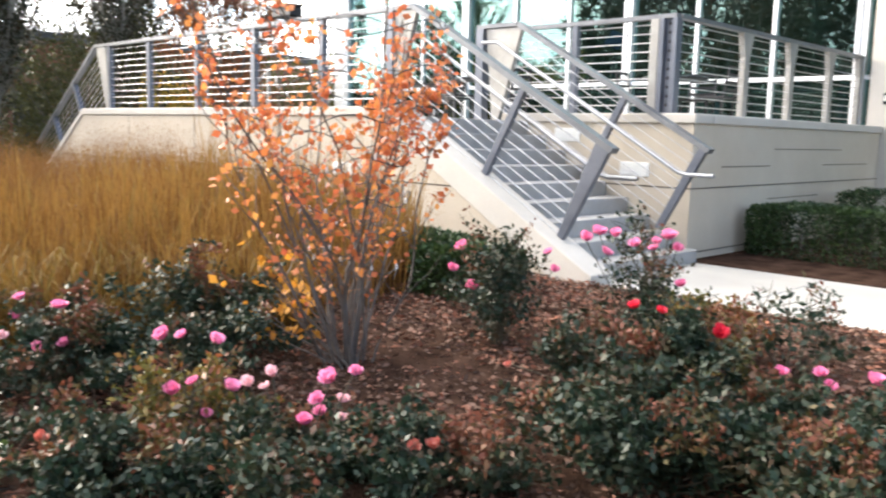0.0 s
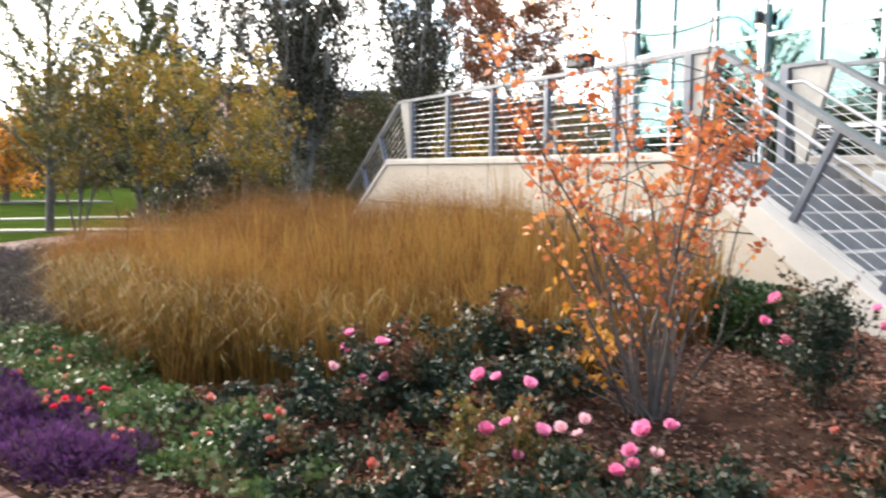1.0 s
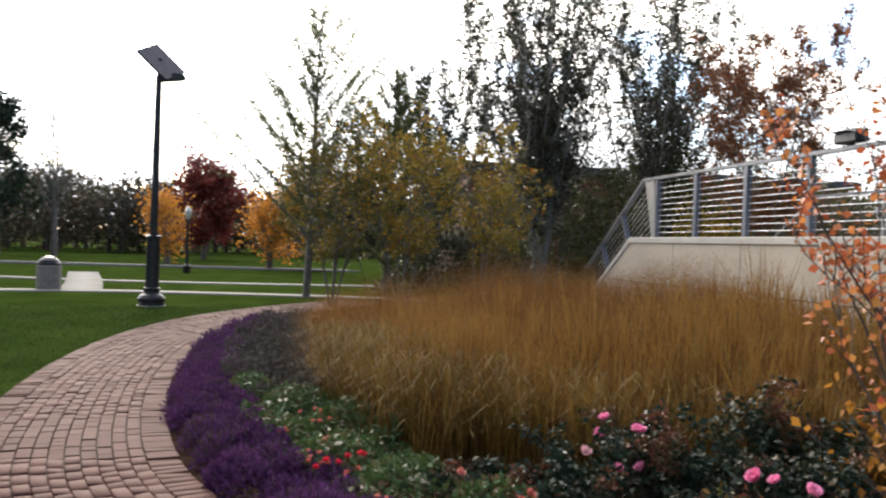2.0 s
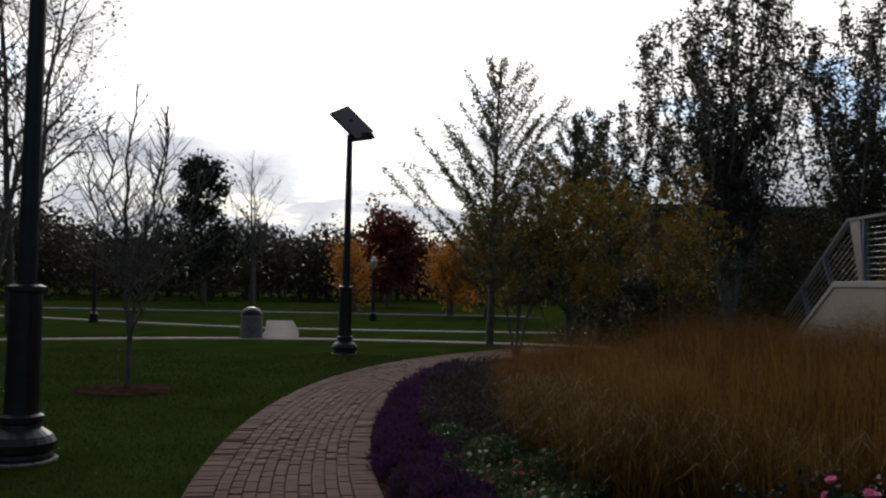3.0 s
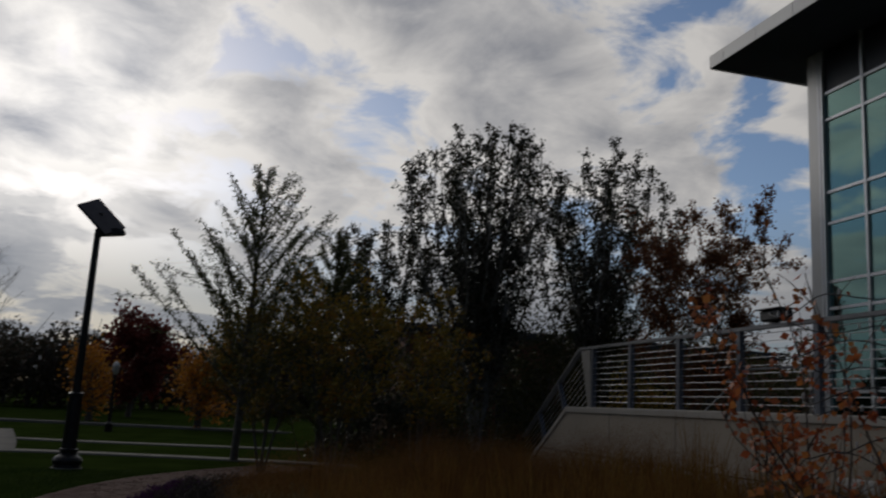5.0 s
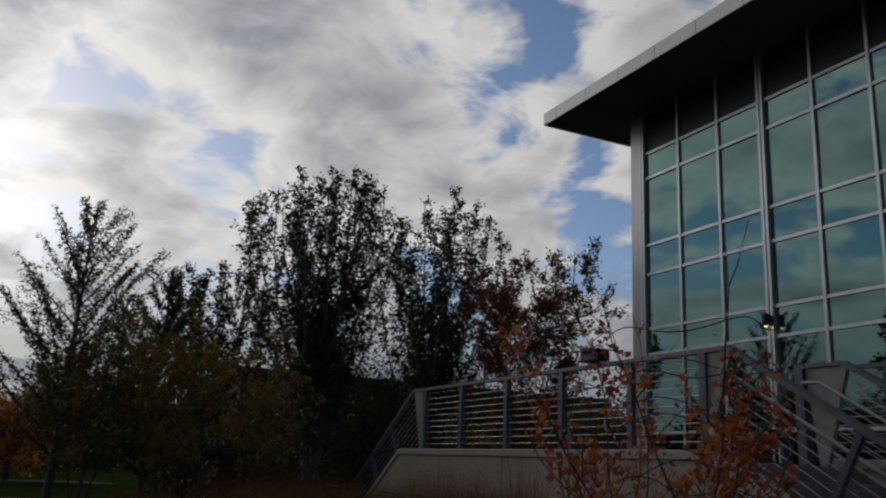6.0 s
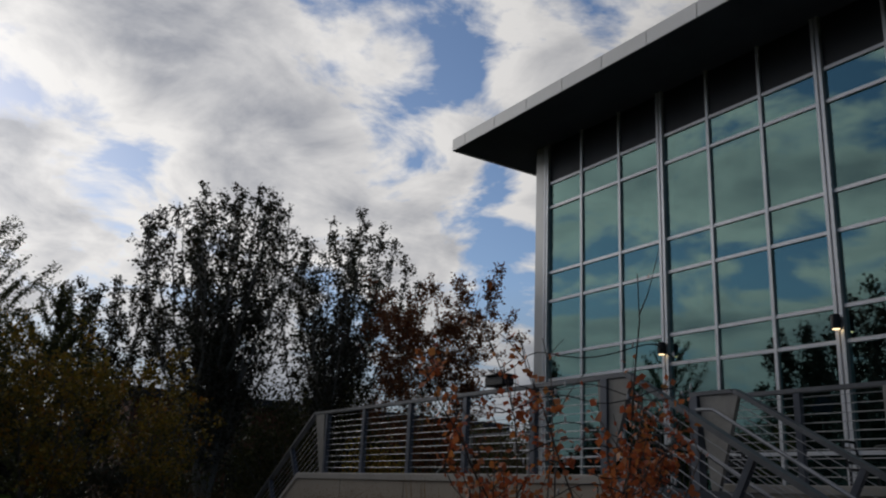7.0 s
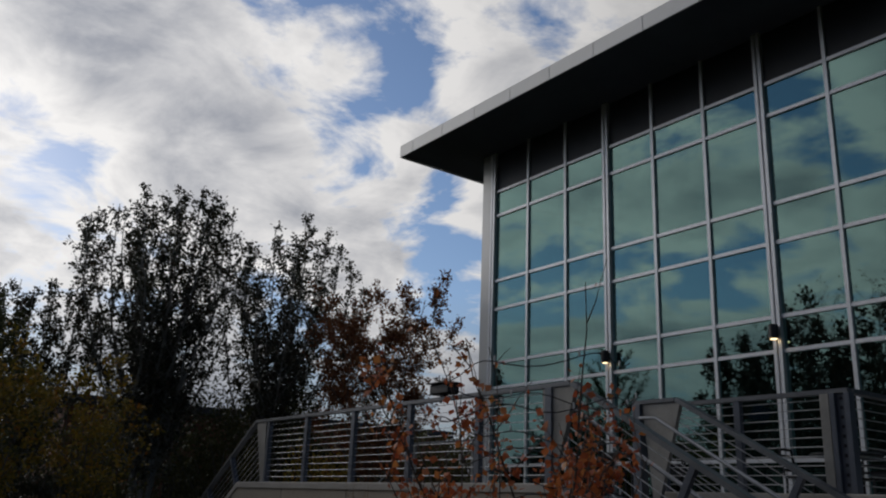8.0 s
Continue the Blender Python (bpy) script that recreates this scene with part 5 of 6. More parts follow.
# ---- the orange shrub with its string of small lights ----
def build_shrub():
    rng = np.random.default_rng(51)
    bx, by = -3.78, 3.12
    bz = ground_z(bx, by) + 0.02
    o = thing("shrub", (bx, by, bz), "multi-stemmed shrub with thinning orange autumn leaves", "shrub")
    side = np.array([0.745, 0.667, 0])
    lines, tips, ways = [], [], []
    for i in range(22):
        f = (i + 0.5) / 22 * 2.2 - 1.3
        dirv = side * f * 0.28 + np.array([-0.667, 0.745, 0]) * rng.uniform(-0.3, 0.3) + np.array([0, 0, 1.0])
        h = rng.uniform(1.7, 2.35) if abs(f) < 0.9 else rng.uniform(1.4, 1.9)
        if rng.uniform() < 0.2:
            h = rng.uniform(2.4, 2.8)
        start = side * f * 0.07 + np.array([0, 0, 0]) + rng.normal(size=3) * np.array([0.03, 0.03, 0])
        st = bend_line(start, dirv, h, 12, rng, 0.05, 0.12)
        tubes("stem", [(st, np.linspace(rng.uniform(0.008, 0.013), 0.0025, 13))], M_STEM, o, sides=6)
        for j in range(11):
            t = rng.uniform(2.2, 11.9)
            k = int(t)
            p = st[k] + (st[k + 1] - st[k]) * (t - k)
            a = rng.uniform(0, 2 * math.pi)
            d = np.array([math.cos(a), math.sin(a), rng.uniform(0.5, 1.5)])
            tw = bend_line(p, d / np.linalg.norm(d), rng.uniform(0.15, 0.45), 3, rng, 0.08, 0.15)
            lines.append((tw, [0.004, 0.003, 0.0022, 0.0016]))
            tips.append(tw)
            ways.append(d)
    # low side shoots that keep their yellow leaves
    low = []
    for i in range(13):
        a = rng.uniform(3.3, 4.4)
        d = np.array([math.cos(a), math.sin(a), rng.uniform(0.5, 1.1)])
        tw = bend_line(rng.normal(size=3) * np.array([0.05, 0.05, 0.0]), d / np.linalg.norm(d), rng.uniform(0.6, 1.0), 6, rng, 0.05, 0.10)
        lines.append((tw, np.linspace(0.006, 0.002, 7)))
        low.append(tw[3:])
    tubes("branchwork", lines, M_STEM, o, sides=5)["kind"] = "stuff"
    tips = np.array(tips)
    P, i = twig_points(tips, 3700, rng, 0.02)
    # leaves hold mostly at mid height and thin out to the bare tips
    keep = rng.uniform(size=len(P)) < np.interp(P[:, 2], [0.3, 0.9, 1.25, 1.9, 2.2, 2.5], [0.05, 0.35, 0.8, 0.9, 0.3, 0.05])
    lv = leaf_cloud("leaves", P[keep], 0.048, L_ORANGE, o, rng=rng, aim=np.array([[0, 0, -0.2]]), long=1.25, spread=0.9)
    lv["kind"] = "stuff"
    Q, i = twig_points(np.array(low), 85, rng, 0.03)
    lv = leaf_cloud("low_leaves", Q, 0.068, L_GOLD, o, rng=rng, aim=np.array([[0, 0, -0.4]]), long=1.25, spread=0.8)
    lv["kind"] = "stuff"
    # string lights wound round the stems
    s = thing("string_lights", (bx, by, bz), "unlit string of tiny lights wound through the shrub", "string lights")
    wire, bulbs = [], []
    for lev in range(7):
        z0 = 0.55 + lev * 0.24
        pts = []
        for q in range(40):
            a = q / 39 * 2 * math.pi
            rr = (0.22 + 0.045 * lev) * (1 + 0.12 * math.sin(3 * a + lev * 2))
            v = side * math.cos(a) * rr * 1.15 + np.array([-0.667, 0.745, 0]) * math.sin(a) * rr * 0.7
            pts.append(v + np.array([0, 0, z0 + 0.24 * q / 39 + 0.035 * math.sin(5 * a + lev)]))
        wire += pts
        bulbs += pts[2::5]
    tubes("wire", [(np.array(wire), [0.0035] * len(wire))], M_BLACK, s, sides=4)
    for p in bulbs:
        bm = bmesh.new()
        lathe(bm, [(0.004, 0), (0.006, 0.004), (0.006, 0.022), (0.003, 0.034)], tuple(p), 6)
        part("bulb", bm, M_LIGHTPLATE, s)


build_shrub()


# ---- hedges ----
def hedge(label, x0, x1, y0, y1, h, n, seed, name="hedge", leaf=0.04):
    rng = np.random.default_rng(seed)
    zb = ground_z((x0 + x1) / 2, (y0 + y1) / 2)
    o = thing(name, ((x0 + x1) / 2, (y0 + y1) / 2, zb + 0.03), label, "hedge", "clipped hedges")
    hx, hy = (x1 - x0) / 2, (y1 - y0) / 2
    lines = []
    for i in range(14):
        p = np.array([rng.uniform(-hx, hx) * 0.7, rng.uniform(-hy, hy) * 0.7, 0])
        lines.append((bend_line(p, (rng.normal() * 0.2, rng.normal() * 0.2, 1), h * 0.8, 4, rng), np.linspace(0.012, 0.004, 5)))
    tubes("branchwork", lines, M_STEM, o, sides=4)["kind"] = "stuff"
    U = rng.uniform(-1, 1, (n, 3))
    ax = rng.integers(0, 5, n)
    U[ax == 0, 0] = 1
    U[ax == 1, 0] = -1
    U[ax == 2, 1] = -1
    U[ax == 3, 1] = 1
    U[ax == 4, 2] = 1
    U *= rng.uniform(0.85, 1.0, n)[:, None]
    q = np.linalg.norm(np.abs(U) ** 5, axis=1) ** 0.2
    U /= np.maximum(q, 1.0)[:, None]
    lump = 1 + 0.06 * np.sin(U[:, 0] * hx * 6 + 1) * np.sin(U[:, 1] * hy * 7) * np.sin(U[:, 2] * 4)
    P = np.stack([U[:, 0] * hx, U[:, 1] * hy, (U[:, 2] + 1) * h / 2], 1) * lump[:, None]
    lv = leaf_cloud("leaves", P, leaf, L_BOX, o, rng=rng, aim=U * 0.8 + np.array([0, 0, 0.3]), long=1.6, spread=0.6)
    lv["kind"] = "stuff"


hedge("dark clipped box hedge along the terrace side", -4.15, -2.5, 8.95, 10.1, 0.54, 14000, 61)
hedge("dark clipped box hedge behind the first one", -3.95, -1.0, 10.9, 12.2, 0.66, 12000, 62)
hedge("dark clipped box hedge by the walk", -2.0, 0.2, 9.0, 10.3, 0.6, 9000, 63)
hedge("small dark evergreen shrub at the foot of the wall", -4.75, -4.15, 4.5, 5.2, 0.36, 3400, 64, "evergreen_shrub", 0.055)
hedge("small dark evergreen shrub at the foot of the wall", -5.6, -4.8, 4.8, 5.5, 0.36, 2500, 65, "evergreen_shrub", 0.055)

# ---- park: walks, lamps, bin ----
def strip(name, pts, width, z, mat, label, category):
    c = spline(pts, 1.0)
    V, F = [], []
    for i, p in enumerate(c):
        a, b = c[max(i - 1, 0)], c[min(i + 1, len(c) - 1)]
        t = (b - a).normalized()
        nrm = Vector((-t.y, t.x, 0)) * width / 2
        for q, dz in ((p + nrm, -0.1), (p + nrm, z), (p - nrm, z), (p - nrm, -0.1)):
            V.append((q.x, q.y, -0.3 + dz))
        if i:
            k = i * 4
            F += [(k - 4, k, k + 1, k - 3), (k - 3, k + 1, k + 2, k - 2), (k - 2, k + 2, k + 3, k - 1)]
    o = mesh_from(name, np.array(V), np.array(F), mat)
    return tagged(o, label, category, kind="structure")


strip("walk", [(-14, -24), (-19.5, -16), (-23.0, -10.0), (-24.6, -5.5), (-24.6, -1), (-24.0, 3), (-22.5, 8)], 1.0, 0.02, M_WALK_FAR, "pale concrete walk across the lawn", "walk")
strip("walk", [(-24.2, -5.2), (-29, -6.05), (-36, -7.5)], 1.1, 0.026, M_WALK_FAR, "pale concrete walk leading to the road", "walk")
strip("walk", [(-36, -20), (-32.5, -13), (-30.5, -8), (-30.0, -2), (-31.0, 6)], 1.0, 0.022, M_WALK_FAR, "pale concrete walk across the far lawn", "walk")
strip("road", [(-40, -70), (-44, -30), (-45.5, -10), (-46, 15), (-44, 40)], 3.2, 0.02, M_ASPHALT, "grey road beyond the lawn", "road")
strip("kerb", [(-38.2, -70), (-42.2, -30), (-43.7, -10), (-44.2, 15), (-42.2, 40)], 0.35, 0.10, M_WALK_FAR, "pale concrete kerb of the road", "kerb")


def solar_lamp(base, label):
    o = thing("solar_lamp", base, label, "street lamp", "solar path lamps")
    bm = bmesh.new()
    lathe(bm, [(0.28, 0.0), (0.28, 0.05), (0.27, 0.08), (0.295, 0.10), (0.30, 0.17), (0.26, 0.23), (0.175, 0.29), (0.165, 0.33), (0.185, 0.35), (0.185, 0.40), (0.155, 0.42), (0.148, 0.52), (0.14, 1.50), (0.165, 1.52), (0.165, 1.56), (0.12, 1.58)], sides=20)
    part("base", bm, M_BLACK, o)
    part("pole", lathe(bmesh.new(), [(0.088, 1.57), (0.07, 5.05)], sides=14), M_BLACK, o)
    part("footing", lathe(bmesh.new(), [(0.32, -0.15), (0.32, 0.015), (0.31, 0.02), (0.1, 0.025)], sides=20), M_WALK, o)
    bm = bmesh.new()
    prism_x(bm, [(-0.05, 4.98), (0.50, 5.06), (0.58, 5.10), (0.56, 5.16), (0.40, 5.19), (-0.05, 5.12)], -0.13, 0.13)
    part("lamp_head", bm, M_BLACK, o, "flat black lamp head")
    bm = bmesh.new()
    A, B, D = Vector((-0.2, -0.10, 5.86)), Vector((-0.2, 0.53, 5.26)), Vector((0.3, -0.45, 5.58))
    C = B + D - A
    nrm = (B - A).cross(D - A).normalized() * 0.03
    top = [bm.verts.new(p + nrm) for p in (A, B, C, D)]
    low = [bm.verts.new(p - nrm) for p in (A, B, C, D)]
    fs = [bm.faces.new(top), bm.faces.new(low[::-1])] + [bm.faces.new((low[i], low[(i + 1) % 4], top[(i + 1) % 4], top[i])) for i in range(4)]
    bmesh.ops.recalc_face_normals(bm, faces=fs)
    part("solar_panel", bm, M_SOLAR, o, "tilted dark solar panel")
    part("bracket", beam(bmesh.new(), (0, 0, 5.0), (0.05, 0.02, 5.5), 0.08, 0.08, (0, 1, 0)), M_BLACK, o)
    return o


lamp = solar_lamp((-7.8, -4.27, -0.3), "black solar path lamp standing close on the lawn")
far_lamp = copy_thing(lamp, Matrix.Translation((-20.02, -2.83, -0.3)))
far_lamp["label"] = "black solar path lamp beside the brick path"


def globe_lamp(x, y, h):
    o = thing("post_lamp", (x, y, -0.3), "slim black post lamp with a pale globe head", "street lamp", "distant post lamps")
    part("post", lathe(bmesh.new(), [(0.16, 0), (0.16, 0.3), (0.07, 0.4), (0.06, h - 0.5)], sides=10), M_BLACK, o)
    part("globe", lathe(bmesh.new(), [(0.06, h - 0.5), (0.12, h - 0.38), (0.14, h - 0.15), (0.09, h - 0.02), (0.03, h + 0.05)], sides=12), M_PANEL, o)


globe_lamp(-32.0, -13.7, 3.6)
globe_lamp(-38.0, -3.75, 2.8)
globe_lamp(-41.0, -24.0, 3.4)

M_BIN = surface("pebble_concrete", (0.16, 0.15, 0.14), (0.28, 0.26, 0.24), 8, 0.9, fine=60, bump=0.6, bump_dist=0.01)
trash = thing("litter_bin", (-25.1, -6.18, -0.3), "pebble-concrete litter bin with a domed dark lid beside the walk", "litter bin")
part("body", lathe(bmesh.new(), [(0.30, 0), (0.32, 0.04), (0.32, 0.62), (0.29, 0.66)], sides=18), M_BIN, trash)
part("lid", lathe(bmesh.new(), [(0.30, 0.66), (0.30, 0.70), (0.25, 0.80), (0.14, 0.88), (0.03, 0.90)], sides=18), M_BLACK, trash)
ring = part("mulch_ring", lathe(bmesh.new(), [(0.75, 0), (0.7, 0.03), (0.4, 0.06), (0.05, 0.07)], (-12.7, -5.15, -0.305), 22), M_MULCH)
tagged(ring, "ring of brown mulch round the young bare tree", "mulch", kind="structure")

# ---- trees ----
leader_tree("young bare tree with fine upright branches", (-12.7, -5.15, -0.3), 4.75, 0.95, 0.85, 0.1, 7, None, M_BARK, 0, 0, 71, drop=0.3, trunk_r=0.05, stems=1, side=1.25, bare=0.36, spacing=0.09)
tree("tall nearly leafless tree with a few dark leaves", (-19.6, -11.2, -0.3), 11.5, 3.6, L_RUSSET, M_BARK, 2200, 0.10, 72, stems=2, trunk_r=0.14, start=0.16, limbs=19, subs=6, twigs=5, rise=0.7, lean=0.10, sides=4)
for i, (x, y, h) in enumerate([(-25.5, -13.5, 11.5), (-15.8, -15.0, 13.0), (-11.0, -16.5, 13.5), (-20.5, -18.0, 13.0), (-6.0, -19.0, 14.0)]):
    tree("tall dark thin-leaved tree on the lawn", (x, y, -0.3), h, 3.6, L_OLIVE, M_BARK, 7000 if i else 1500, 0.2 if i else 0.11, 110 + i, stems=2, trunk_r=0.18, start=0.18, limbs=17, subs=5, twigs=3, rise=0.75, lean=0.08, jitter=0.18, sides=4)
for i, (x, y, h) in enumerate([(-37, -27, 15.5), (-31.5, -26, 17.0), (-26.5, -27, 16.0), (-21.5, -25.5, 17.5), (-16.5, -27, 17.0), (-10, -29, 16), (-3, -30, 15), (5, -30, 15)]):
    leader_tree("broad dark autumn tree behind the lawn", (x, y, -0.3), h, 3.2, 3.2, 0.0, 10, L_FAR, M_BARK, 6500, 0.34, 130 + i, drop=0.25, trunk_r=0.22, stems=2, side=1.8, bare=0.18, spacing=0.5)
feathered_tree("open thin-foliaged tree with straight ascending branches", (-24.1, 0.75, -0.3), 8.05, 4.6, 46, L_GINKGO, M_BARK, 22000, 0.075, 73)
feathered_tree("smaller thin-foliaged tree with ascending branches", (-24.6, 3.0, -0.3), 6.4, 3.4, 40, L_GINKGO, M_BARK, 22000, 0.08, 74, trunk_r=0.08, start=0.10)
leader_tree("large multi-stemmed dark-leaved tree with pale trunks", (-28.4, 8.9, -0.4), 12.3, 3.0, 3.0, -0.2, 24, L_OLIVE, M_PALEBARK, 31000, 0.12, 175, drop=0.14, trunk_r=0.13, side=1.5, bare=0.2)
leader_tree("dark-leaved upright tree beside the large one", (-27.7, 12.3, -0.4), 12.0, 2.6, 2.75, 0.9, 20, L_OLIVE, M_PALEBARK, 23000, 0.12, 76, drop=0.24, trunk_r=0.11, stems=3, side=1.5, bare=0.2)
leader_tree("dark-leaved tree with a few russet leaves", (-28.8, 5.2, -0.4), 8.4, 1.7, 2.0, 0.0, 15, L_OLIVE, M_PALEBARK, 14500, 0.115, 77, drop=0.12, trunk_r=0.08, stems=3, bare=0.15)
tree("russet-leaved small tree beside the glass building", (-21.3, 13.1, -0.3), 7.4, 2.2, L_RUSSET, M_BARK, 20000, 0.10, 78, stems=5, trunk_r=0.07, start=0.25, limbs=14, subs=5, twigs=4, rise=0.75, lean=0.17, jitter=0.06)
tree("yellow-leaved multi-stemmed small tree behind the grass", (-18.9, 2.6, -0.3), 3.9, 1.5, L_YELLOW, M_BARK, 5200, 0.095, 79, stems=5, trunk_r=0.05, start=0.3, limbs=9, subs=5, twigs=3, rise=0.6, lean=0.30, jitter=0.06)
tree("yellow and orange leaved small tree behind the grass", (-20.6, 4.9, -0.3), 3.9, 1.4, L_YELLOW, M_BARK, 3600, 0.095, 80, stems=4, trunk_r=0.05, start=0.3, limbs=9, subs=5, twigs=3, rise=0.6, lean=0.25, jitter=0.06)
tree("olive-yellow small tree behind the grass", (-20.4, 1.2, -0.3), 3.9, 1.6, L_OLGOLD, M_BARK, 3800, 0.095, 81, stems=4, trunk_r=0.05, start=0.25, limbs=9, subs=5, twigs=3, rise=0.6, lean=0.22, jitter=0.06)
far_kw = dict(stems=1, trunk_r=0.20, start=0.12, limbs=18, subs=5, twigs=3, rise=0.5, sides=4, jitter=0.3, group="distant trees")
tree("dark green pine beyond the road", (-57.9, -17.0, -0.3), 9.4, 3.6, L_PINE, M_BARK, 7000, 0.3, 82, profile="spire", **far_kw)
tree("bare pale tree beyond the road", (-58.6, -13.8, -0.3), 9.4, 2.6, None, M_BARK, 0, 0, 83, stems=2, trunk_r=0.2, start=0.25, limbs=16, subs=6, twigs=5, rise=0.8, sides=4, group="distant trees")
tree("dark red autumn tree beyond the lawn", (-60.0, -4.7, -0.3), 5.4, 2.9, L_RED, M_BARK, 7000, 0.3, 84, **far_kw)
tree("golden autumn tree beside the road", (-49.9, -5.9, -0.3), 3.4, 1.3, L_GOLD, M_BARK, 1800, 0.2, 85, **far_kw)
tree("golden orange autumn tree on the lawn", (-45.2, -0.3, -0.3), 3.3, 1.6, L_GOLD, M_BARK, 2400, 0.2, 86, **far_kw)
tree("olive autumn tree on the lawn", (-44.0, 1.6, -0.3), 4.6, 2.0, L_YELLOW, M_BARK, 3000, 0.22, 87, **far_kw)

# the far wood: one ragged belt of trees round the lawn
def far_wood():
    rng = np.random.default_rng(90)
    lines, P = [], []
    for i in range(230):
        a = radians(-250 + 205 * (i + rng.uniform(-0.4, 0.4)) / 230)
        d = rng.uniform(70, 95)
        x, y = d * math.sin(a), d * math.cos(a)
        h = rng.uniform(4.8, 7.8) * (1.7 if -165 < math.degrees(a) < -121 else 1.0)
        r = rng.uniform(2.8, 4.8)
        lines.append((np.array([(x, y, -0.4), (x + rng.normal() * 0.3, y, h * 0.5), (x + rng.normal() * 0.5, y, h)]), [0.22, 0.15, 0.04]))
        for _ in range(7):
            b = rng.uniform(0, 6.28)
            p = np.array([x, y, h * rng.uniform(0.25, 0.7)])
            q = p + np.array([math.cos(b) * r, math.sin(b) * r, r * rng.uniform(0.4, 1.0)])
            lines.append((np.array([p, (p + q) / 2 + rng.normal(size=3) * 0.2, q]), [0.08, 0.05, 0.02]))
        n = 1300
        U = rng.normal(size=(n, 3))
        U /= np.linalg.norm(U, axis=1)[:, None]
        lump = 1 + 0.22 * np.sin(U[:, 0] * 5 + i) * np.sin(U[:, 1] * 5 + i * 2) + 0.16 * np.sin(U[:, 2] * 7 + U[:, 0] * 6 + i)
        Q = U * (rng.uniform(0.25, 1.0, n) ** 0.45 * lump)[:, None] * np.array([r, r, h * 0.5])
        P.append(Q + np.array([x, y, h * 0.48]))
    P = np.concatenate(P)
    P[:, 2] = np.maximum(P[:, 2], -0.2)
    o = thing("far_wood", (0, 0, 0), "ragged belt of dull autumn trees beyond the lawn", "woods", kind="stuff")
    tubes("trunks", lines, M_BARK, o, sides=4)["kind"] = "stuff"
    leaf_cloud("crowns", P, 0.40, L_FAR, o, rng=rng, long=1.3)["kind"] = "stuff"


far_wood()


# dark shrubs under the large tree
def thicket(label, x, y, rx, ry, h, n, mat, seed, leaf=0.14):
    rng = np.random.default_rng(seed)
    o = thing("thicket", (x, y, -0.35), label, "shrub", "background shrubs")
    lines = []
    for i in range(30):
        a = rng.uniform(0, 6.28)
        lines.append((bend_line((rng.normal() * rx * 0.4, rng.normal() * ry * 0.4, 0), (math.cos(a) * 0.4, math.sin(a) * 0.4, 1), h * rng.uniform(0.6, 0.95), 4, rng), np.linspace(0.03, 0.008, 5)))
    tubes("branchwork", lines, M_BARK, o, sides=4)["kind"] = "stuff"
    U = rng.normal(size=(n, 3))
    U /= np.linalg.norm(U, axis=1)[:, None]
    U[:, 2] = np.abs(U[:, 2])
    lump = 1 + 0.22 * np.sin(U[:, 0] * 7 + seed) * np.sin(U[:, 1] * 6) + 0.12 * np.sin(U[:, 2] * 11 + U[:, 0] * 9)
    Q = U * np.array([rx, ry, h]) * (rng.uniform(0.45, 1.0, n) ** 0.5 * lump)[:, None]
    leaf_cloud("leaves", Q, leaf, mat, o, rng=rng, aim=U, spread=0.8)["kind"] = "stuff"


thicket("dark evergreen thicket under the large tree", -31.0, 9.5, 2.6, 4.5, 4.2, 12000, L_HEDGE, 91)
thicket("tall olive-green shrub among the pale trunks", -26.2, 10.6, 1.3, 1.7, 4.3, 8000, L_HEDGE, 95, 0.12)
thicket("tall olive-green shrub before the brick wall", -26.6, 13.2, 1.5, 1.9, 4.7, 8500, L_HEDGE, 96, 0.12)
thicket("dark evergreen thicket beside the terrace end", -26.5, 16.0, 2.2, 2.6, 4.9, 8500, L_HEDGE, 92)
thicket("dark evergreen thicket behind the terrace", -25.5, 20.0, 2.2, 3.0, 4.6, 8500, L_HEDGE, 97)
thicket("olive-green shrub under the thin trees", -25.4, 6.6, 1.2, 1.3, 2.4, 3600, L_HEDGE, 98, 0.11)
thicket("olive shrub beyond the terrace end", -23.5, 12.6, 1.4, 1.8, 3.0, 5000, L_YELLOW, 93)
thicket("dark shrubs behind the small yellow trees", -26.0, 5.0, 1.4, 2.0, 2.2, 4000, L_OLIVE, 94)

# ---- brick building seen through the trees ----
M_BRICKFAR = surface("red_brick_wall", (0.17, 0.075, 0.05), (0.26, 0.125, 0.09), 1.2, 0.9, fine=14, bump=0.4, bump_dist=0.01)
brick_house = thing("brick_building", (-44, 9.6, -0.3), "low red-brick building with dark windows behind the trees", "building")
part("wall", boxed(0, 8, -1.6, 17, 0, 4.9), M_BRICKFAR, brick_house)
part("roof", boxed(-0.3, 8.3, -1.9, 17.3, 4.9, 5.25, 0.03), M_SOFFIT, brick_house)
for y in (-0.7, 2.6, 5.8):
    w = part("window", boxed(8.0, 8.06, y, y + 0.95, 0.6, 2.7), M_DARKPANE, brick_house)
    part("frame", boxed(8.06, 8.10, y - 0.06, y + 1.01, 2.7, 2.78), M_MULL, w)
    part("sill", boxed(8.06, 8.14, y - 0.06, y + 1.01, 0.52, 0.6), M_CAP, w)

# ---- terrace fittings ----
flood = thing("floodlight", (-8.65, YR1, ZR + 0.02), "black boxy floodlight on top of the terrace rail", "floodlight")
part("bracket", boxed(-0.03, 0.03, -0.03, 0.03, 0, 0.08), M_BLACK, flood)
bm = boxed(-0.20, 0.20, -0.09, 0.09, 0.03, 0.16, 0.02)
part("housing", bm, M_BLACK, flood)
part("hood", boxed(-0.22, 0.22, -0.13, 0.10, 0.162, 0.174), M_BLACK, flood)

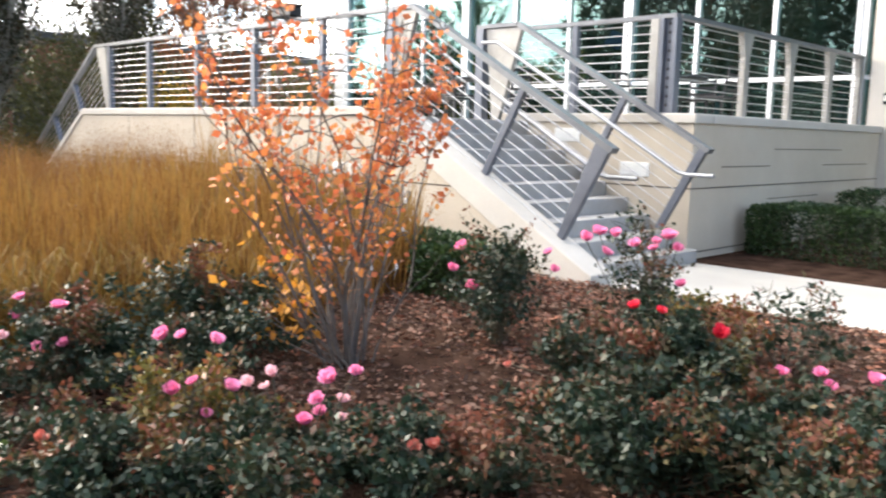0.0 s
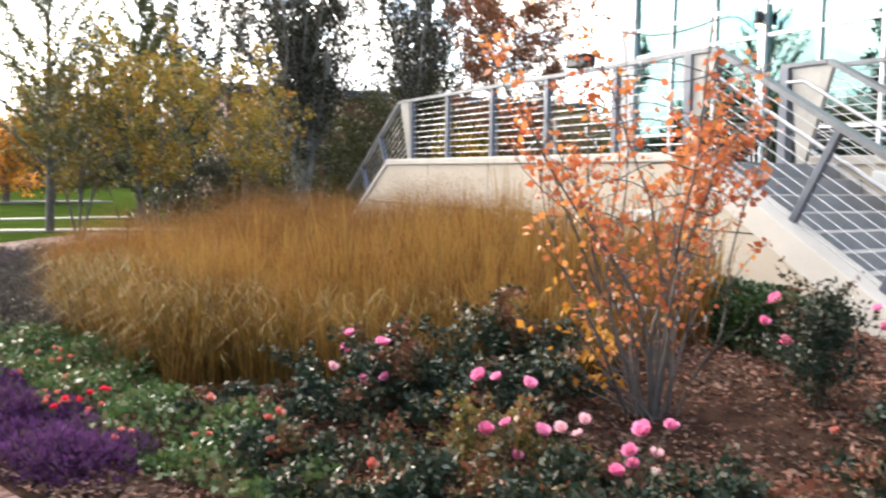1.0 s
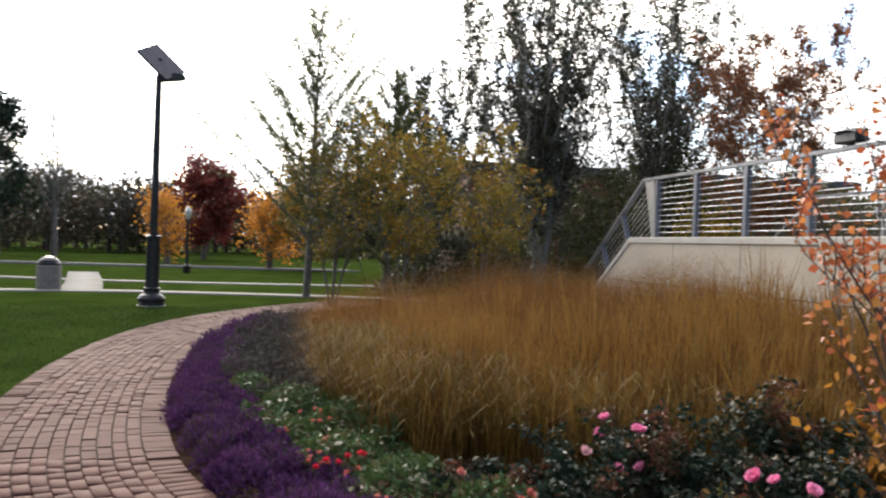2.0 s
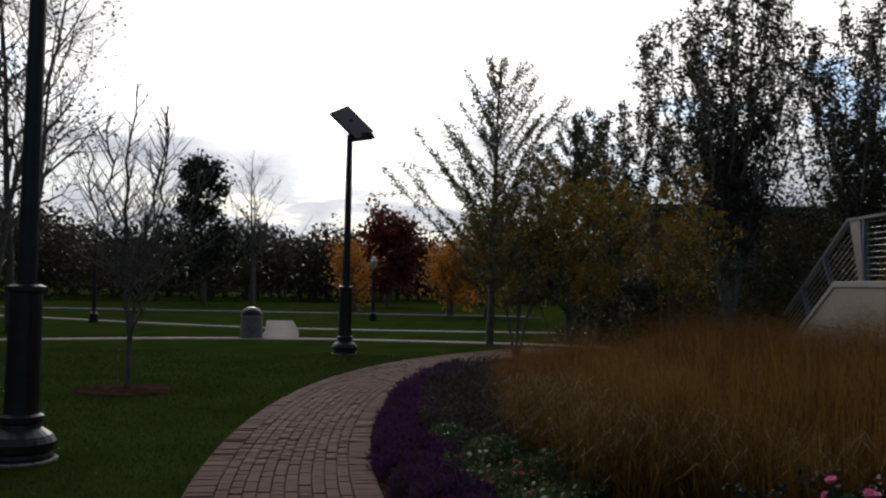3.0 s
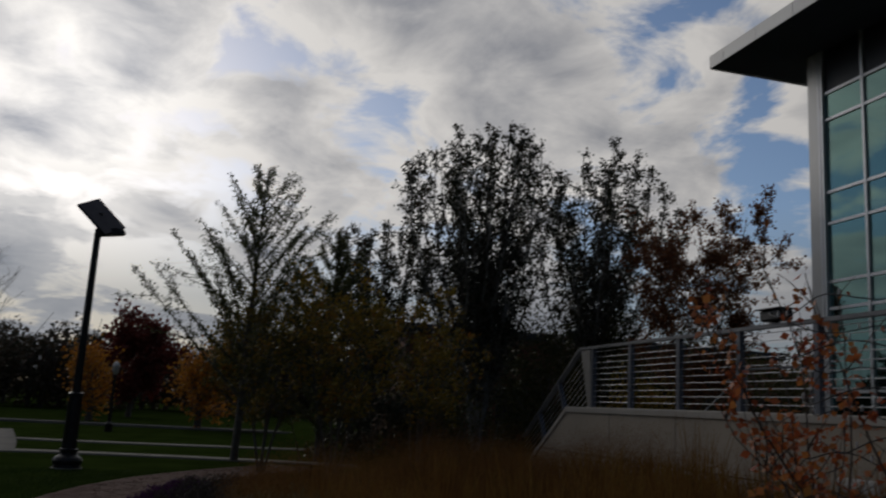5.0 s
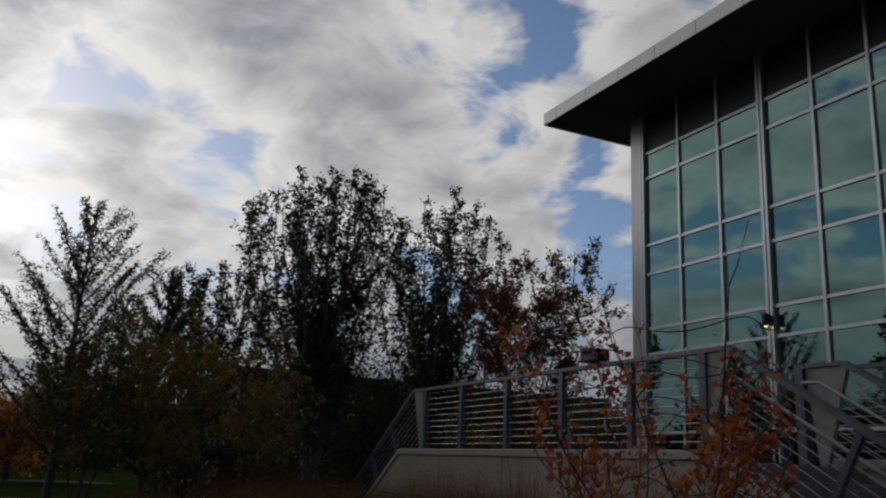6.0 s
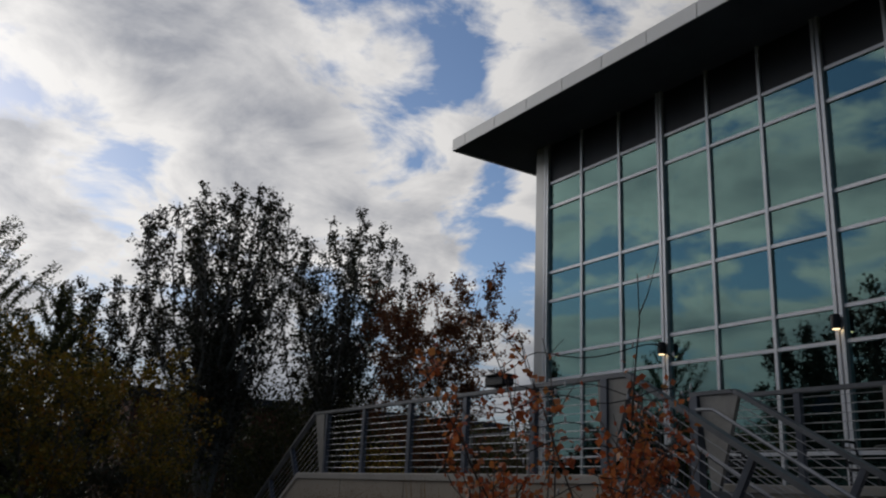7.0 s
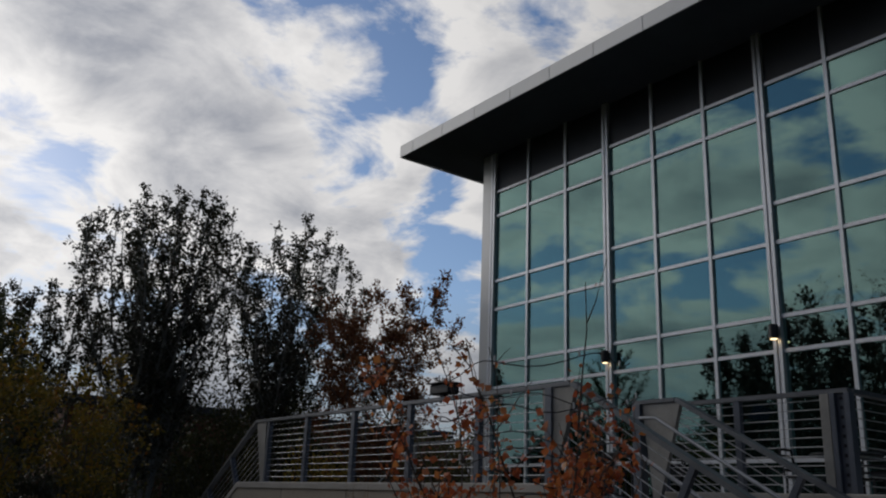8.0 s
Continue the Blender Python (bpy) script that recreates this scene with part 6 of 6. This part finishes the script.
M_LAMPLIT = bpy.data.materials.new("warm_lamp_glow")
M_LAMPLIT.use_nodes = True
M_LAMPLIT.node_tree.nodes["Principled BSDF"].inputs["Emission Color"].default_value = (1.0, 0.72, 0.38, 1)
M_LAMPLIT.node_tree.nodes["Principled BSDF"].inputs["Emission Strength"].default_value = 3.0
for c in (3, 6, 9):
    x = XF0 + c * COL
    o = thing("wall_lamp", (x, YF - 0.12, 4.36), "small black downlight lit on the curtain wall", "wall lamp", "facade downlights")
    part("housing", lathe(bmesh.new(), [(0.075, 0.0), (0.085, 0.02), (0.085, 0.24), (0.07, 0.26)], (0, -0.08, 0), 12), M_BLACK, o)
    part("lens", lathe(bmesh.new(), [(0.062, -0.008), (0.065, 0.004)], (0, -0.08, 0), 12), M_LAMPLIT, o, "glowing warm lens")
    part("arm", boxed(-0.04, 0.04, -0.04, 0.02, 0.1, 0.22), M_BLACK, o)

reader = thing("card_reader", (-4.2, YF - 0.15, 1.85), "small black card reader on the white pier", "card reader")
part("case", boxed(-0.06, 0.06, -0.02, 0.03, 0, 0.17, 0.008), M_BLACK, reader)
part("face", boxed(-0.045, 0.045, -0.026, -0.02, 0.05, 0.13), M_LIGHTPLATE, reader)

# ---- patio furniture on the terrace ----
def patio_chair(at, turn):
    o = thing("patio_chair", at, "black metal patio chair on the terrace", "chair", "patio chairs")
    o.rotation_euler = (0, 0, turn)
    part("seat", boxed(-0.22, 0.22, -0.22, 0.22, 0.42, 0.45, 0.008), M_BLACK, o)
    for x, y in ((-0.2, -0.2), (0.2, -0.2), (-0.2, 0.2), (0.2, 0.2)):
        part("leg", beam(bmesh.new(), (x, y, 0), (x * 0.95, y * 0.95, 0.43), 0.025, 0.025, (0, 1, 0)), M_BLACK, o)
    for x in (-0.2, 0.2):
        part("back_post", beam(bmesh.new(), (x, 0.21, 0.44), (x, 0.28, 0.86), 0.025, 0.025, (0, 1, 0)), M_BLACK, o)
    for i in range(4):
        z = 0.54 + 0.1 * i
        part("back_slat", boxed(-0.2, 0.2, 0.225 + 0.015 * i, 0.24 + 0.015 * i, z - 0.02, z + 0.02), M_BLACK, o)
    return o


def patio_table(at):
    o = thing("patio_table", at, "round black metal patio table on the terrace", "table", "patio tables")
    part("tabletop", lathe(bmesh.new(), [(0.46, 0.71), (0.48, 0.72), (0.48, 0.74), (0.46, 0.75)], sides=24), M_BLACK, o)
    part("pedestal", lathe(bmesh.new(), [(0.04, 0.03), (0.035, 0.71)], sides=10), M_BLACK, o)
    part("foot", lathe(bmesh.new(), [(0.28, 0), (0.28, 0.015), (0.05, 0.04)], sides=20), M_BLACK, o)
    return o


table = patio_table((-9.6, 10.6, DECK))
chair = patio_chair((-9.6, 11.35, DECK), 0.1)
for x, y in ((-6.6, 11.6), (-11.8, 11.4)):
    copy_thing(table, Matrix.Translation((x, y, DECK)))
for x, y, a in ((-8.9, 10.5, -1.6), (-10.3, 10.7, 1.5), (-9.5, 9.9, 3.1), (-6.6, 12.3, 0.2), (-5.9, 11.5, -1.5), (-7.3, 11.7, 1.7), (-11.1, 11.3, -1.5), (-11.8, 12.1, 0.1), (-12.5, 11.4, 1.6)):
    copy_thing(chair, Matrix.Translation((x, y, DECK)) @ Matrix.Rotation(a, 4, "Z"))

# second railing of the far stair, on its inner side
r = railing("pale metal railing on the inner side of the far stair")
for x in (-16.3, -14.0, -12.2):
    part("post", boxed(x - 0.03, x + 0.03, 9.37, 9.43, DECK, DECK + 0.95, 0.004), M_FIN, r)
part("top_rail", beam(bmesh.new(), (-14.0, 9.4, DECK + 0.97), (-12.2, 9.4, DECK + 0.97), 0.06, 0.04), M_STEEL, r)
tubes("handrail", [([(-15.6, 9.4, DECK + 0.02), (-14.0, 9.4, DECK + 0.95)], [0.02, 0.02])], M_TUBE, r, sides=8)

# ---- blades of the near lawn ----
def lawn_blades():
    rng = np.random.default_rng(121)
    n = 90000
    X = -4.0 - 16.0 * rng.uniform(0, 1, n) ** 1.4
    Y = rng.uniform(-9.5, 0.0, n)
    ey = np.interp(-X, -EDGE_XY[:, 0], EDGE_XY[:, 1])
    ok = Y < ey - PATH_W - 0.06
    X, Y = X[ok], Y[ok]
    P = np.stack([X, Y, np.full(len(X), -0.305)], 1)
    o = leaf_cloud("lawn_grass", P, 0.05, L_LAWN, rng=rng, aim=np.array([[0, 0, 1.0]]), long=7.0, spread=0.5)
    tagged(o, "short green blades of the mown lawn", "lawn grass", kind="stuff")


L_LAWN = foliage("lawn_blade_green", [(0.018, 0.040, 0.006), (0.030, 0.062, 0.010), (0.045, 0.08, 0.014), (0.07, 0.085, 0.02)], 0.6, 0.25)
lawn_blades()

# ---- brick path: soldier borders and ten curved lanes of pavers ----
M_PAVER = surface("clay_paver", (0.072, 0.032, 0.025), (0.13, 0.066, 0.053), 1.6, 0.85, fine=45, bump=0.35, bump_dist=0.004, by_piece=0.55)
M_PAVER_J = surface("clay_paver_far", (0.072, 0.032, 0.025), (0.13, 0.066, 0.053), 1.6, 0.85, fine=45, bump=0.35, bump_dist=0.004, island=0.55)
for m in (M_PAVER, M_PAVER_J):
    m.node_tree.nodes["Principled BSDF"].inputs["Specular IOR Level"].default_value = 0.12
M_SAND = surface("joint_sand", (0.06, 0.05, 0.045), (0.12, 0.10, 0.085), 7, 0.95, fine=60)


def build_path():
    rng = np.random.default_rng(101)
    seg = np.concatenate([[0], np.cumsum(np.linalg.norm(np.diff(EDGE_XY, axis=0), axis=1))])
    total = seg[-1]

    def at(s, off):
        x = np.interp(s, seg, EDGE_XY[:, 0])
        y = np.interp(s, seg, EDGE_XY[:, 1])
        nx = np.interp(s, seg, EDGE_N[:, 0])
        ny = np.interp(s, seg, EDGE_N[:, 1])
        return x + nx * off, y + ny * off, nx, ny

    path = thing("brick_path", (0, 0, 0), "curving red clay paver path with soldier borders", "path", kind="structure")
    V, F = [], []
    S = np.arange(0, total, 0.25)
    for i, s in enumerate(S):
        for off in (-0.02, PATH_W + 0.02):
            x, y, _, _ = at(s, off)
            V.append((x, y, -0.29))
        if i:
            k = i * 2
            F.append((k - 2, k, k + 1, k - 1))
    mesh_from("joint_bed", np.array(V), np.array(F), M_SAND, path)
    pieces = []
    s = 0.0
    while s < total - 0.1:
        for off in (0.11, PATH_W - 0.11):
            pieces.append((s + 0.05, off, 0.096, 0.212))
        s += 0.1
    lanes = 10
    lw = (PATH_W - 0.44) / lanes
    for k in range(lanes):
        s = rng.uniform(0, 0.2)
        while s < total - 0.25:
            ln = rng.choice([0.12, 0.19, 0.25], p=[0.35, 0.4, 0.25])
            pieces.append((s + ln / 2, 0.22 + lw * (k + 0.5), ln - 0.003, lw - 0.008))
            s += ln
    proto = {}

    def shape(a, b):
        key = (round(a, 3), round(b, 3))
        if key not in proto:
            bm = boxed(-a / 2, a / 2, -b / 2, b / 2, 0, 0.04)
            top = [f for f in bm.faces if f.normal.z > 0.9]
            bmesh.ops.inset_region(bm, faces=top, thickness=0.005, depth=0.004)
            me = bpy.data.meshes.new("brick")
            bm.to_mesh(me)
            bm.free()
            me.materials.append(M_PAVER)
            proto[key] = me
        return proto[key]

    near, rest = [], []
    for p in pieces:
        x, y, nx, ny = at(p[0], p[1])
        (near if -7.75 < x < -6.35 else rest).append((p, x, y, nx, ny))
    near = near[:300]
    taken = {(n[1], n[2]) for n in near}
    V, F = [], []
    for q in [(p, *at(p[0], p[1])) for p in pieces]:
        p, x, y, nx, ny = q
        tilt = rng.normal(size=2) * 0.006
        zz = -0.30 + 0.006 * rng.normal() * 0.4
        ang = math.atan2(ny, nx) - math.pi / 2
        if (x, y) in taken:
            continue
        c, sn = math.cos(ang), math.sin(ang)
        a, b = p[2] / 2, p[3] / 2
        base = len(V)
        for k, z in ((1.0, 0.0), (1.0, 0.036), (0.93, 0.040)):
            for sx, sy in ((-1, -1), (1, -1), (1, 1), (-1, 1)):
                u, v = sx * (a - (1 - k) * 0.06), sy * (b - (1 - k) * 0.06)
                V.append((x + c * u - sn * v, y + sn * u + c * v, zz + z + (tilt[0] * sx + tilt[1] * sy) * 0.3))
        for r in (0, 4):
            for i in range(4):
                j = (i + 1) % 4
                F.append((base + r + i, base + r + j, base + r + 4 + j, base + r + 4 + i))
        F.append((base + 8, base + 9, base + 10, base + 11))
    rest_ob = mesh_from("pavers", np.array(V), np.array(F), M_PAVER_J, path)
    rest_ob["kind"] = "stuff"
    for p, x, y, nx, ny in near:
        o = new("brick", shape(p[2], p[3]))
        o.parent = path
        o.location = (x, y, -0.30 + 0.0025 * rng.normal())
        o.rotation_euler = (rng.normal() * 0.006, rng.normal() * 0.006, math.atan2(ny, nx) - math.pi / 2)


build_path()
